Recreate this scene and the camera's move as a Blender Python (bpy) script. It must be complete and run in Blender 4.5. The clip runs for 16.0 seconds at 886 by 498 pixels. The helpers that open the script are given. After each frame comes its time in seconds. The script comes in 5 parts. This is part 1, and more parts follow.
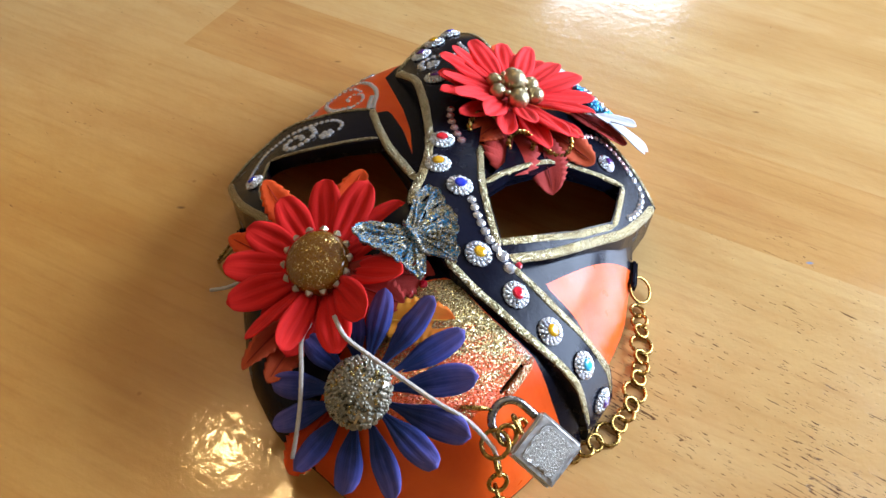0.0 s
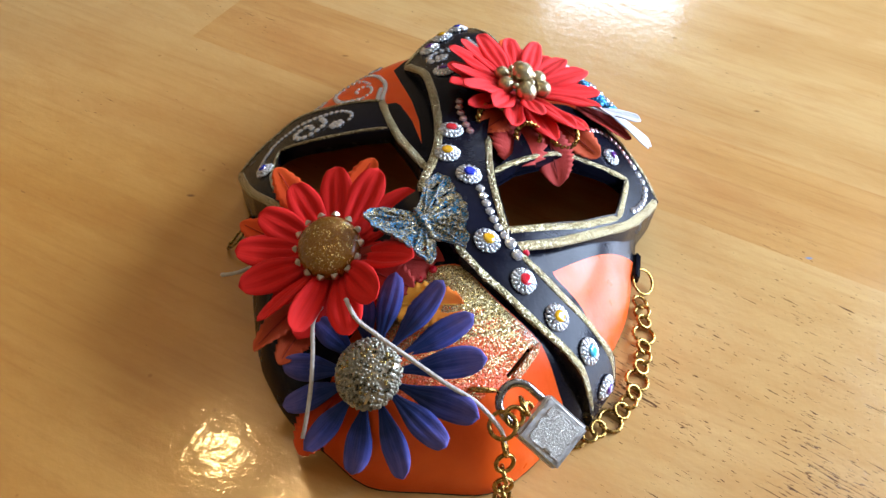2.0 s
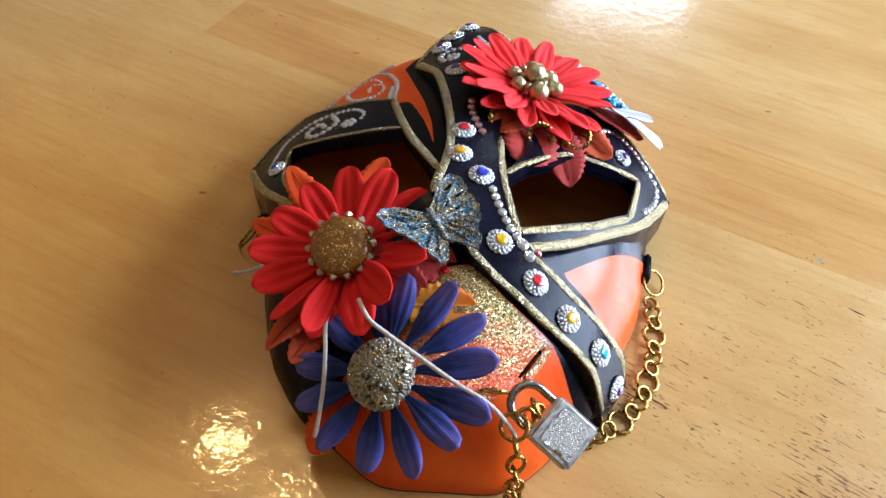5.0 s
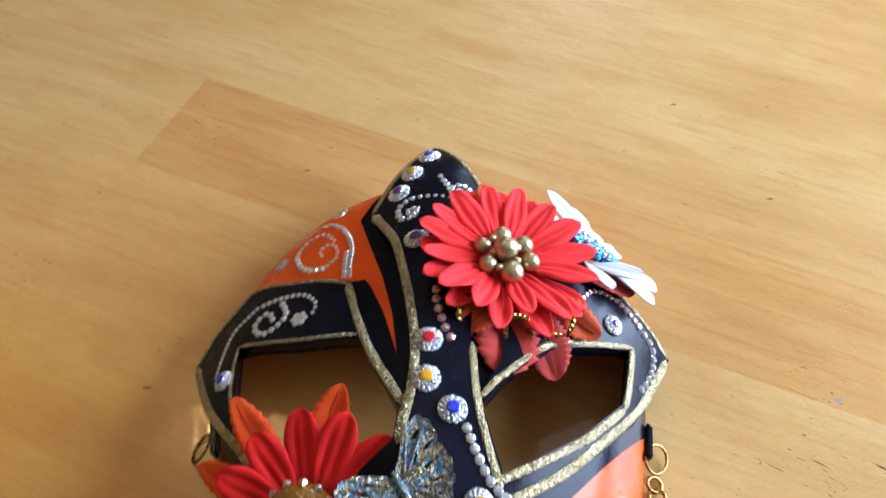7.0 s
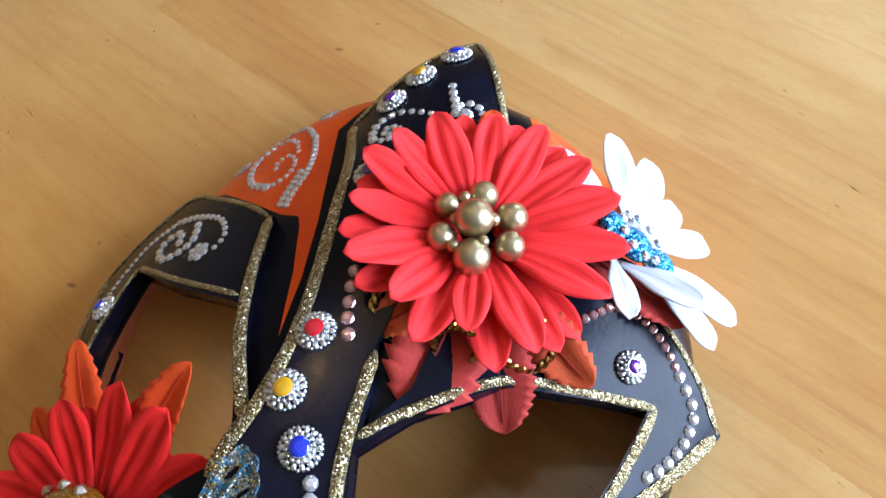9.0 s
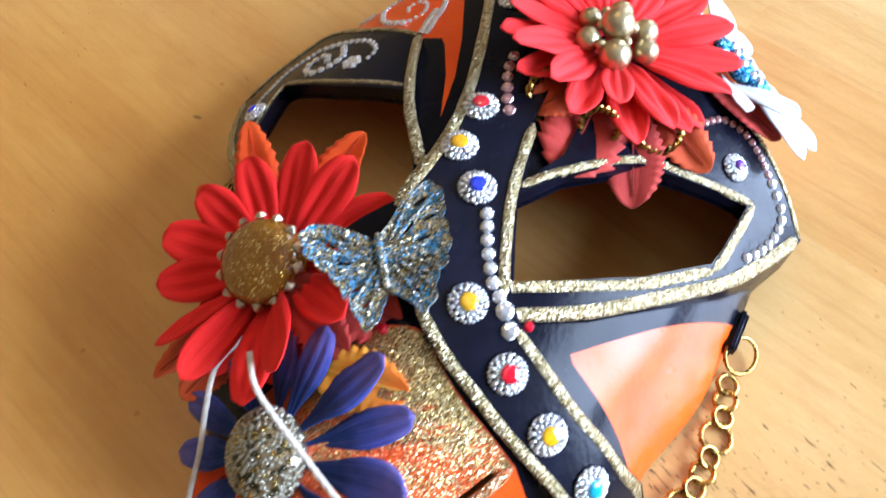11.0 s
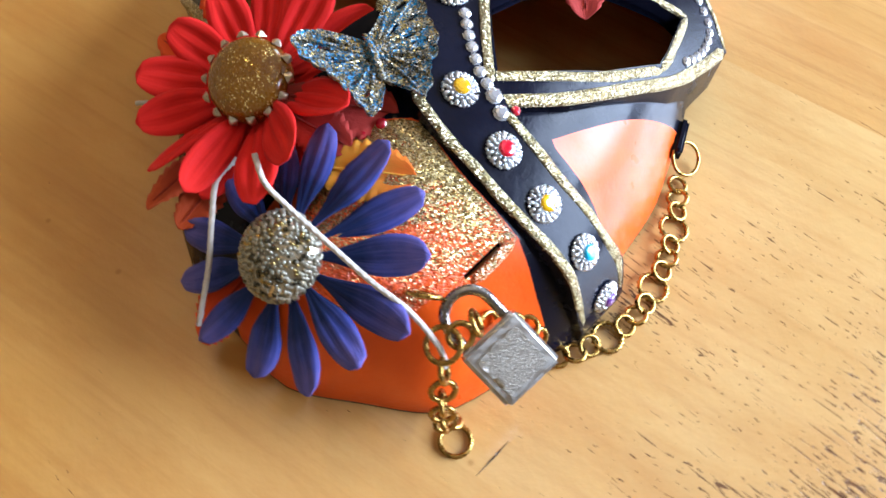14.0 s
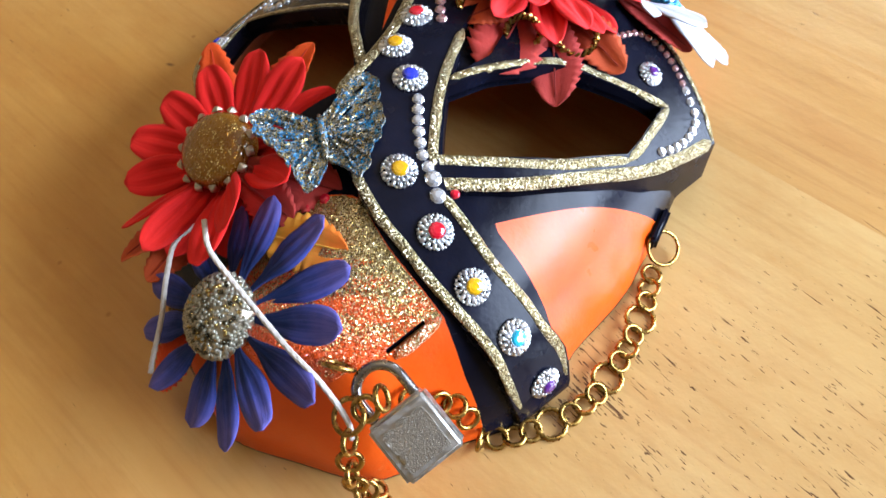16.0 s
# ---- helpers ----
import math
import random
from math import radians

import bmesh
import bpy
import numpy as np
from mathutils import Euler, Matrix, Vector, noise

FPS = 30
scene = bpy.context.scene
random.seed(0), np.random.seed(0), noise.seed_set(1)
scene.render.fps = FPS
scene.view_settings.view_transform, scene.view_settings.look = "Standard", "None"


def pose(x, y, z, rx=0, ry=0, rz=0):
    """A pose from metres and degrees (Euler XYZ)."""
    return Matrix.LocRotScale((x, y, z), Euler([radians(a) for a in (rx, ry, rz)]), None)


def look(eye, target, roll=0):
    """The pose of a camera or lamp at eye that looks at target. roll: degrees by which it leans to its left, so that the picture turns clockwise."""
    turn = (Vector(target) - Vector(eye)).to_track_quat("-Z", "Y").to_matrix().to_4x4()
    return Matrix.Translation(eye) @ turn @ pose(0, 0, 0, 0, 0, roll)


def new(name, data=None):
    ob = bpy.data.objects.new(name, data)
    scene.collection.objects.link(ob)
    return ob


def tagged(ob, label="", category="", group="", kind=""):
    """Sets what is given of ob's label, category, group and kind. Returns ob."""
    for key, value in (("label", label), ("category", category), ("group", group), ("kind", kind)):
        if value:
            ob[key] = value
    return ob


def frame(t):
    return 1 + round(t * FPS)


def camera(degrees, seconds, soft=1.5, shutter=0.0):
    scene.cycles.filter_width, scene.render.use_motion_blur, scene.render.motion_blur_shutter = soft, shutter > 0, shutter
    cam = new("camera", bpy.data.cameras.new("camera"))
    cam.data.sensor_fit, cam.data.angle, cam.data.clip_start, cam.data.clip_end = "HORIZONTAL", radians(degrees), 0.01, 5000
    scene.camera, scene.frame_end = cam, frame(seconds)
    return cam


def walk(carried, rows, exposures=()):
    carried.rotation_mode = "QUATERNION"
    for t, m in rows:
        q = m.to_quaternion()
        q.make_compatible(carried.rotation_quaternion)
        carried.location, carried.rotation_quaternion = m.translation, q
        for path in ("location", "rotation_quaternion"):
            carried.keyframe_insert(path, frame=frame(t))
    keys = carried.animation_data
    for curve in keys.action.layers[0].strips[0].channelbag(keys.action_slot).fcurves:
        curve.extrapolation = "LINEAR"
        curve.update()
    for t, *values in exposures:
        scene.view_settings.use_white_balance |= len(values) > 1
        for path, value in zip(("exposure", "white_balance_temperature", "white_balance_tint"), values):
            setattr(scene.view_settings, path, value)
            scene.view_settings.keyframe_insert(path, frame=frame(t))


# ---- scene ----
cam = camera(61.96, 16.0, shutter=0.3)
PATH = [
    (0, (-0.00414, -0.17430, 0.22650), (0.00247, 0.02111, -0.00103), 4.77),
    (0.5, (-0.00604, -0.17761, 0.22468), (-0.00003, 0.01704, -0.00353), 5.71),
    (1, (-0.00667, -0.18016, 0.22594), (0.00080, 0.01565, -0.00122), 6.01),
    (1.5, (-0.00803, -0.18259, 0.22620), (0.00097, 0.01391, -0.00031), 6.13),
    (2, (-0.00836, -0.18152, 0.22608), (0.00013, 0.01512, -0.00033), 5.90),
    (2.5, (-0.01144, -0.18149, 0.23037), (-0.00676, 0.01601, 0.00459), 6.20),
    (3, (-0.00923, -0.17798, 0.22716), (0.00078, 0.01718, -0.00047), 6.98),
    (3.5, (-0.00957, -0.17921, 0.22660), (-0.00300, 0.01248, -0.00408), 6.44),
    (3.7, (-0.00966, -0.17922, 0.22792), (-0.00383, 0.01404, -0.00146), 6.23),
    (5.8, (-0.01178, -0.18076, 0.22710), (-0.00347, 0.01395, -0.00097), 5.82),
    (6, (-0.01161, -0.17911, 0.22666), (-0.00345, 0.01413, -0.00267), 5.57),
    (6.5, (-0.00409, -0.14859, 0.25610), (0.00003, 0.03889, 0.02193), 3.36),
    (7, (-0.00312, -0.08560, 0.25858), (0.00594, 0.08711, 0.01344), 1.69),
    (7.5, (-0.02490, -0.04801, 0.23785), (0.01560, 0.10600, -0.01639), 3.97),
    (8, (0.00327, -0.02096, 0.22402), (0.02592, 0.11747, -0.04116), 0.73),
    (8.2, (0.02542, -0.01585, 0.21443), (0.01362, 0.11713, -0.05423), -4.01),
    (10.3, (0.06784, -0.03315, 0.18911), (-0.02273, 0.08395, -0.07182), -18.13),
    (10.5, (0.06124, -0.04980, 0.19110), (-0.02804, 0.06833, -0.06981), -17.60),
    (11, (0.03449, -0.08775, 0.19630), (-0.02415, 0.04427, -0.06663), -5.89),
    (11.5, (0.00272, -0.11520, 0.18864), (-0.02279, 0.02225, -0.07679), 3.15),
    (12, (-0.01011, -0.11513, 0.19079), (-0.00989, 0.02891, -0.07237), 9.56),
    (12.5, (-0.01666, -0.12510, 0.18923), (-0.00255, 0.01950, -0.07324), 9.49),
    (13, (-0.01371, -0.13873, 0.18779), (0.00330, 0.00645, -0.07419), 7.38),
    (13.5, (-0.01388, -0.14180, 0.18486), (0.00189, 0.00036, -0.07884), 4.15),
    (14, (0.02092, -0.13583, 0.18483), (0.00858, 0.00215, -0.08126), 5.00),
    (14.5, (0.05752, -0.13572, 0.18593), (-0.01055, 0.00017, -0.07272), -7.81),
    (15, (0.06735, -0.12797, 0.17841), (-0.02200, -0.00745, -0.08138), -15.33),
    (15.5, (0.07464, -0.11960, 0.18480), (-0.01216, 0.00706, -0.07293), -12.82),
    (16, (0.06166, -0.12356, 0.19216), (0.00059, 0.02174, -0.06310), -5.88),
]
walk(cam, [(t, look(eye, target, roll)) for t, eye, target, roll in PATH],
     [(0, 0.05, 6570, 10), (3.7, 0.05, 6570, 10), (6.0, 0.02, 6470, 10), (8.2, 0.03, 6270, 10), (10.3, 0.28, 6380, 10), (11.5, 0.63, 6230, 10), (12.5, 0.70, 6080, 10),
      (13.5, 0.56, 6280, 10), (14.5, 0.27, 6780, 10), (15.0, 0.18, 7080, 10), (15.6, 0.21, 6830, 10), (16.0, 0.24, 6780, 10)])

# ---- world and light ----
world = bpy.data.worlds.new("sky")
scene.world = world
world.use_nodes = True
_n = world.node_tree.nodes
_sky = _n.new("ShaderNodeTexSky")
_sky.sky_type, _sky.sun_disc = "NISHITA", False
_sky.sun_elevation, _sky.sun_rotation = radians(40), radians(70)
world.node_tree.links.new(_sky.outputs["Color"], _n["Background"].inputs["Color"])
_n["Background"].inputs["Strength"].default_value = 0.12


def window_light(name, eye, target, width, height, watts, colour):
    data = bpy.data.lights.new(name, "AREA")
    data.shape, data.size, data.size_y, data.energy, data.color = "RECTANGLE", width, height, watts, colour
    lamp = new(name, data)
    lamp.matrix_world = look(eye, target)
    return lamp


window_light("window_light_east", (1.02, 0.24, 0.51), (0.0, 0.24, 0.51), 0.94, 0.74, 46, (0.66, 0.83, 1.14))
window_light("window_light_north", (0.72, 2.62, 0.9), (0.72, 0.0, 0.9), 0.56, 1.1, 15, (0.71, 0.82, 1.0))

# ---- materials ----


def material(name):
    m = bpy.data.materials.new(name)
    m.use_nodes = True
    return m, m.node_tree.nodes, m.node_tree.links, m.node_tree.nodes["Principled BSDF"]


def coords(n, l, scale, kind="Object"):
    tc, mp = n.new("ShaderNodeTexCoord"), n.new("ShaderNodeMapping")
    mp.inputs["Scale"].default_value = scale if hasattr(scale, "__len__") else (scale,) * 3
    l.new(tc.outputs[kind], mp.inputs["Vector"])
    return mp.outputs["Vector"]


def noise_node(n, l, vec, scale, detail=4.0, rough=0.55):
    t = n.new("ShaderNodeTexNoise")
    t.inputs["Scale"].default_value, t.inputs["Detail"].default_value, t.inputs["Roughness"].default_value = scale, detail, rough
    l.new(vec, t.inputs["Vector"])
    return t.outputs["Fac"]


def ramp(n, l, fac, stops):
    r = n.new("ShaderNodeValToRGB")
    while len(r.color_ramp.elements) < len(stops):
        r.color_ramp.elements.new(0.5)
    for e, (p, c) in zip(r.color_ramp.elements, stops):
        e.position, e.color = p, (*c, 1) if hasattr(c, "__len__") else (c, c, c, 1)
    l.new(fac, r.inputs["Fac"])
    return r.outputs["Color"]


def mix(n, l, fac, a, b, mode="MIX"):
    m = n.new("ShaderNodeMix")
    m.data_type, m.blend_type = "RGBA", mode
    for sock, v in ((m.inputs["Factor"], fac), (m.inputs["A"], a), (m.inputs["B"], b)):
        if hasattr(v, "is_output"):
            l.new(v, sock)
        elif hasattr(v, "__len__"):
            sock.default_value = (*v, 1)
        else:
            sock.default_value = v
    return m.outputs["Result"]


def bump(n, l, p, height, strength, distance=0.001):
    b = n.new("ShaderNodeBump")
    b.inputs["Strength"].default_value, b.inputs["Distance"].default_value = strength, distance
    l.new(height, b.inputs["Height"])
    l.new(b.outputs["Normal"], p.inputs["Normal"])
    return b


def maths(n, l, op, a, b=0.0):
    m = n.new("ShaderNodeMath")
    m.operation = op
    for sock, v in ((m.inputs[0], a), (m.inputs[1], b)):
        if hasattr(v, "is_output"):
            l.new(v, sock)
        else:
            sock.default_value = v
    return m.outputs[0]


def painted(name, dark, light, rough=0.4, scale=90, relief=0.25, metal=0.0, grain=700):
    """Brushed or dyed surface: two tones at large scale, fine relief."""
    m, n, l, p = material(name)
    v = coords(n, l, 1)
    f = noise_node(n, l, v, scale, 5)
    l.new(ramp(n, l, f, [(0.3, dark), (0.72, light)]), p.inputs["Base Color"])
    fine = noise_node(n, l, v, grain, 3)
    l.new(ramp(n, l, noise_node(n, l, v, scale * 2.3, 3), [(0.3, rough * 0.75), (0.7, min(1, rough * 1.3))]), p.inputs["Roughness"])
    p.inputs["Metallic"].default_value = metal
    bump(n, l, p, fine, relief, 0.0004)
    return m


def glitter(name, colours, cell=2600, base=None, amount=(0.0, 0.01), metal=0.9, fade=0.0, tip=1.25, patch=95):
    """Flakes of random tint and tilt; base shows between them where the flakes thin out."""
    m, n, l, p = material(name)
    v = coords(n, l, 1)
    vor = n.new("ShaderNodeTexVoronoi")
    vor.inputs["Scale"].default_value = cell
    l.new(v, vor.inputs["Vector"])
    sep = n.new("ShaderNodeSeparateColor")
    l.new(vor.outputs["Color"], sep.inputs["Color"])
    k = len(colours)
    col = ramp(n, l, sep.outputs[0], [(i / k, c) for i, c in enumerate(colours)])
    r = [x for x in n if x.type == "VALTORGB"][-1]
    r.color_ramp.interpolation = "CONSTANT"
    if base:
        mask = noise_node(n, l, v, patch, 4, 0.6)
        if fade:
            # brushed on in streaks that follow the jaw
            lie, drawn = n.new("ShaderNodeMapping"), n.new("ShaderNodeMapping")
            lie.inputs["Rotation"].default_value, drawn.inputs["Scale"].default_value = (0, 0, radians(-18)), (60.0, 330.0, 60.0)
            l.new(v, lie.inputs["Vector"])
            l.new(lie.outputs[0], drawn.inputs["Vector"])
            mask = maths(n, l, "ADD", maths(n, l, "MULTIPLY", mask, 0.5), maths(n, l, "MULTIPLY", noise_node(n, l, drawn.outputs[0], 1.0, 3, 0.6), 0.5))
        grainy = maths(n, l, "ADD", mask, maths(n, l, "MULTIPLY", maths(n, l, "SUBTRACT", sep.outputs[1], 0.5), 0.30 if fade else 0.45))
        if fade:
            # the flakes thin out down the face
            place = n.new("ShaderNodeSeparateXYZ")
            l.new(v, place.inputs[0])
            grainy = maths(n, l, "ADD", grainy, maths(n, l, "MULTIPLY", maths(n, l, "ADD", place.outputs[1], 0.058), fade))
        fac = ramp(n, l, grainy, [(amount[0], 0.0), (amount[1], 1.0)])
        col = mix(n, l, fac, base, col)
        l.new(maths(n, l, "MULTIPLY", fac, metal), p.inputs["Metallic"])
    else:
        p.inputs["Metallic"].default_value = metal
    l.new(col, p.inputs["Base Color"])
    l.new(ramp(n, l, sep.outputs[2], [(0.0, 0.18), (1.0, 0.5)]), p.inputs["Roughness"])
    tilt = n.new("ShaderNodeVectorMath")
    tilt.operation = "MULTIPLY_ADD"
    l.new(vor.outputs["Color"], tilt.inputs[0])
    tilt.inputs[1].default_value, tilt.inputs[2].default_value = (tip, tip, tip), (-tip / 2, -tip / 2, -tip / 2)
    geo = n.new("ShaderNodeNewGeometry")
    add = n.new("ShaderNodeVectorMath")
    l.new(geo.outputs["Normal"], add.inputs[0])
    l.new(tilt.outputs[0], add.inputs[1])
    unit = n.new("ShaderNodeVectorMath")
    unit.operation = "NORMALIZE"
    l.new(add.outputs[0], unit.inputs[0])
    l.new(unit.outputs[0], p.inputs["Normal"])
    return m


def metal(name, colour, rough=0.25, tarnish=0.5, grain=900):
    m, n, l, p = material(name)
    v = coords(n, l, 1)
    f = noise_node(n, l, v, 260, 4)
    dark = tuple(c * tarnish for c in colour)
    l.new(ramp(n, l, f, [(0.32, dark), (0.6, colour)]), p.inputs["Base Color"])
    p.inputs["Metallic"].default_value = 1.0
    l.new(ramp(n, l, noise_node(n, l, v, 600, 2), [(0.3, rough * 0.7), (0.7, rough * 1.5)]), p.inputs["Roughness"])
    bump(n, l, p, noise_node(n, l, v, grain, 2), 0.15, 0.0003)
    return m


def jewel(name, colour, trans=0.6, foil=0.0):
    m, n, l, p = material(name)
    p.inputs["Base Color"].default_value = (*colour, 1)
    p.inputs["Roughness"].default_value = 0.08
    p.inputs["Transmission Weight"].default_value = trans
    p.inputs["IOR"].default_value = 1.6
    p.inputs["Coat Weight"].default_value = 0.8
    p.inputs["Metallic"].default_value = foil
    return m


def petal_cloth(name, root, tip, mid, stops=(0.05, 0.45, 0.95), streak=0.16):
    """Dyed polyester petal: root to tip along its own length, with fibre streaks that also paint crease shade and
    highlights.
    """
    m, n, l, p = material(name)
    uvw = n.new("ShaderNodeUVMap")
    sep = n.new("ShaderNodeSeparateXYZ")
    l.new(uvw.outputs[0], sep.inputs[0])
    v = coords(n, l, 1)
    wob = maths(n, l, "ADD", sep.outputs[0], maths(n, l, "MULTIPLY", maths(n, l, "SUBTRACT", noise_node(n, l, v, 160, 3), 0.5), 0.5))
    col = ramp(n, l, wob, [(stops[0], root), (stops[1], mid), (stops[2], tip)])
    st = n.new("ShaderNodeTexNoise")
    mp = n.new("ShaderNodeMapping")
    mp.inputs["Scale"].default_value = (1.6, 13.0, 1.0)
    l.new(uvw.outputs[0], mp.inputs["Vector"])
    l.new(mp.outputs[0], st.inputs["Vector"])
    st.inputs["Scale"].default_value = 1.0
    # darker streaks: fibres, and the shade of creases put into the colour
    col = mix(n, l, ramp(n, l, st.outputs["Fac"], [(0.45, 0.0), (0.7, streak)]), col, tuple(c * 0.45 for c in mid))
    # lighter streaks: highlights on the folds, painted into the cloth
    col = mix(n, l, ramp(n, l, st.outputs["Fac"], [(0.28, 0.22), (0.5, 0.0)]), col, tuple(min(0.9, c * 1.25 + 0.01) for c in tip))
    l.new(col, p.inputs["Base Color"])
    p.inputs["Roughness"].default_value = 0.75
    p.inputs["Sheen Weight"].default_value = 0.02
    p.inputs["Specular IOR Level"].default_value = 0.25
    p.inputs["Subsurface Weight"].default_value = 0.0
    weave = noise_node(n, l, v, 2600, 2)
    bump(n, l, p, maths(n, l, "ADD", maths(n, l, "MULTIPLY", weave, 0.5), st.outputs["Fac"]), 0.34, 0.0005)
    return m


def wood_stave(name="varnished wood", shade=(1.0, 1.0, 1.0), red=0.0):
    m, n, l, p = material(name)
    info = n.new("ShaderNodeObjectInfo")
    off = n.new("ShaderNodeVectorMath")
    off.operation = "MULTIPLY_ADD"
    l.new(info.outputs["Random"], off.inputs[0])
    off.inputs[1].default_value = (0.07, 0.0, 0.0)
    geo = n.new("ShaderNodeNewGeometry")
    straighten = n.new("ShaderNodeMapping")
    straighten.inputs["Rotation"].default_value = (0, 0, radians(24))
    l.new(geo.outputs["Position"], straighten.inputs["Vector"])
    l.new(straighten.outputs[0], off.inputs[2])
    mp = n.new("ShaderNodeMapping")
    mp.inputs["Scale"].default_value = (3.2, 34.0, 34.0)
    mp.inputs["Rotation"].default_value = (0, 0, radians(6))
    l.new(off.outputs[0], mp.inputs["Vector"])
    grain = noise_node(n, l, mp.outputs[0], 1.0, 7, 0.62)
    cloud = noise_node(n, l, off.outputs[0], 9.0, 3)
    light = ramp(n, l, grain, [(0.25, (0.490, 0.280, 0.096)), (0.5, (0.585, 0.365, 0.139)), (0.78, (0.64, 0.420, 0.180))])
    tint = ramp(n, l, info.outputs["Random"], [(0.0, (0.985, 0.978, 0.97)), (0.5, (1.0, 1.0, 1.0)), (1.0, (1.01, 1.01, 1.008))])
    col = mix(n, l, 1.0, mix(n, l, 1.0, light, tint, "MULTIPLY"), shade, "MULTIPLY")
    col = mix(n, l, ramp(n, l, cloud, [(0.4, 0.0), (0.75, 0.42)]), col, (0.49, 0.255, 0.080))
    mp6 = n.new("ShaderNodeMapping")
    mp6.inputs["Scale"].default_value = (24.0, 62.0, 62.0)
    l.new(off.outputs[0], mp6.inputs["Vector"])
    blotch = noise_node(n, l, mp6.outputs[0], 1.0, 6, 0.66)
    col = mix(n, l, ramp(n, l, blotch, [(0.46, 0.0), (0.70, 0.46)]), col, (0.46, 0.225, 0.066))
    # long soft heartwood streaks
    mp3 = n.new("ShaderNodeMapping")
    mp3.inputs["Scale"].default_value = (7.0, 26.0, 26.0)
    mp3.inputs["Rotation"].default_value = (0, 0, radians(9))
    l.new(off.outputs[0], mp3.inputs["Vector"])
    heart = noise_node(n, l, mp3.outputs[0], 1.0, 4, 0.6)
    col = mix(n, l, ramp(n, l, heart, [(0.51, 0.0), (0.66, 0.18 + red * 0.9)]), col, (0.45, 0.205, 0.062))
    # fine hair lines of the grain
    mp4 = n.new("ShaderNodeMapping")
    mp4.inputs["Scale"].default_value = (14.0, 330.0, 330.0)
    mp4.inputs["Rotation"].default_value = (0, 0, radians(4))
    l.new(off.outputs[0], mp4.inputs["Vector"])
    hair = noise_node(n, l, mp4.outputs[0], 1.0, 3, 0.6)
    col = mix(n, l, ramp(n, l, hair, [(0.50, 0.0), (0.74, 0.32 + red * 0.5)]), col, (0.40, 0.185, 0.060))
    # small specks and dings scattered over the varnish
    dots = n.new("ShaderNodeTexVoronoi")
    dots.inputs["Scale"].default_value = 75.0
    l.new(off.outputs[0], dots.inputs["Vector"])
    chance = n.new("ShaderNodeSeparateColor")
    l.new(dots.outputs["Color"], chance.inputs["Color"])
    size = maths(n, l, "ADD", dots.outputs["Distance"], maths(n, l, "MULTIPLY", maths(n, l, "SUBTRACT", 1.0, chance.outputs[0]), 0.35))
    col = mix(n, l, ramp(n, l, size, [(0.045, 0.5), (0.095, 0.0)]), col, (0.30, 0.14, 0.04))
    # the warmer light on the left front is put into the colour as amber
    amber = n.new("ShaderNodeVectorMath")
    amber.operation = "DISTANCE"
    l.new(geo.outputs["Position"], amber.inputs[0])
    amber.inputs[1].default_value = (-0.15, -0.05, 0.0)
    warm_tint = ramp(n, l, maths(n, l, "ADD", amber.outputs["Value"], maths(n, l, "MULTIPLY", maths(n, l, "SUBTRACT", cloud, 0.5), 0.10)), [(0.08, 1.0), (0.25, 0.0)])
    col = mix(n, l, warm_tint, col, mix(n, l, 1.0, col, (1.05, 0.84, 0.50), "MULTIPLY"))
    # open pores: dark strokes that run a little askew to the staves, short flecks and longer cracks
    askew = n.new("ShaderNodeMapping")
    askew.inputs["Rotation"].default_value = (0, 0, radians(31))
    l.new(geo.outputs["Position"], askew.inputs["Vector"])
    mp2 = n.new("ShaderNodeMapping")
    mp2.inputs["Scale"].default_value = (245.0, 1150.0, 1150.0)
    l.new(askew.outputs[0], mp2.inputs["Vector"])
    flecks = noise_node(n, l, mp2.outputs[0], 1.0, 2, 0.5)
    mp5 = n.new("ShaderNodeMapping")
    mp5.inputs["Scale"].default_value = (62.0, 1050.0, 1050.0)
    l.new(askew.outputs[0], mp5.inputs["Vector"])
    cracks = noise_node(n, l, mp5.outputs[0], 1.0, 2, 0.5)
    where = noise_node(n, l, off.outputs[0], 16.0, 2)
    # patch where the finish has worn open, beside the mask
    worn = None
    for px, py, near, far_off in ((0.118, -0.060, 0.035, 0.110),):
        away = n.new("ShaderNodeVectorMath")
        away.operation = "DISTANCE"
        l.new(geo.outputs["Position"], away.inputs[0])
        away.inputs[1].default_value = (px, py, 0.0)
        patch = ramp(n, l, away.outputs["Value"], [(near, 1.0), (far_off, 0.0)])
        worn = maths(n, l, "MAXIMUM", worn, patch) if worn else patch
    thick = maths(n, l, "MULTIPLY", maths(n, l, "SUBTRACT", where, 0.60), 0.45)
    thick = maths(n, l, "ADD", thick, maths(n, l, "MULTIPLY", worn, 0.135))
    stroke = maths(n, l, "MAXIMUM", ramp(n, l, maths(n, l, "ADD", flecks, thick), [(0.722, 0.0), (0.755, 0.93)]),
                   ramp(n, l, maths(n, l, "ADD", cracks, thick), [(0.737, 0.0), (0.770, 0.95)]))
    col = mix(n, l, stroke, col, (0.085, 0.030, 0.011))
    # small knots, and one fleck of blue paint
    for k, (kx, ky, kr, kc) in enumerate(((0.1246, 0.1833, 0.0016, (0.16, 0.07, 0.02)), (-0.1067, 0.0346, 0.0018, (0.20, 0.09, 0.03)), (-0.0550, 0.1420, 0.0018, (0.22, 0.10, 0.03)),
                                          (0.1560, 0.1220, 0.0018, (0.18, 0.08, 0.03)), (0.1540, 0.0241, 0.0016, (0.12, 0.26, 0.45)), (-0.0450, 0.1560, 0.0012, (0.25, 0.12, 0.04)))):
        sub = n.new("ShaderNodeVectorMath")
        sub.operation = "SUBTRACT"
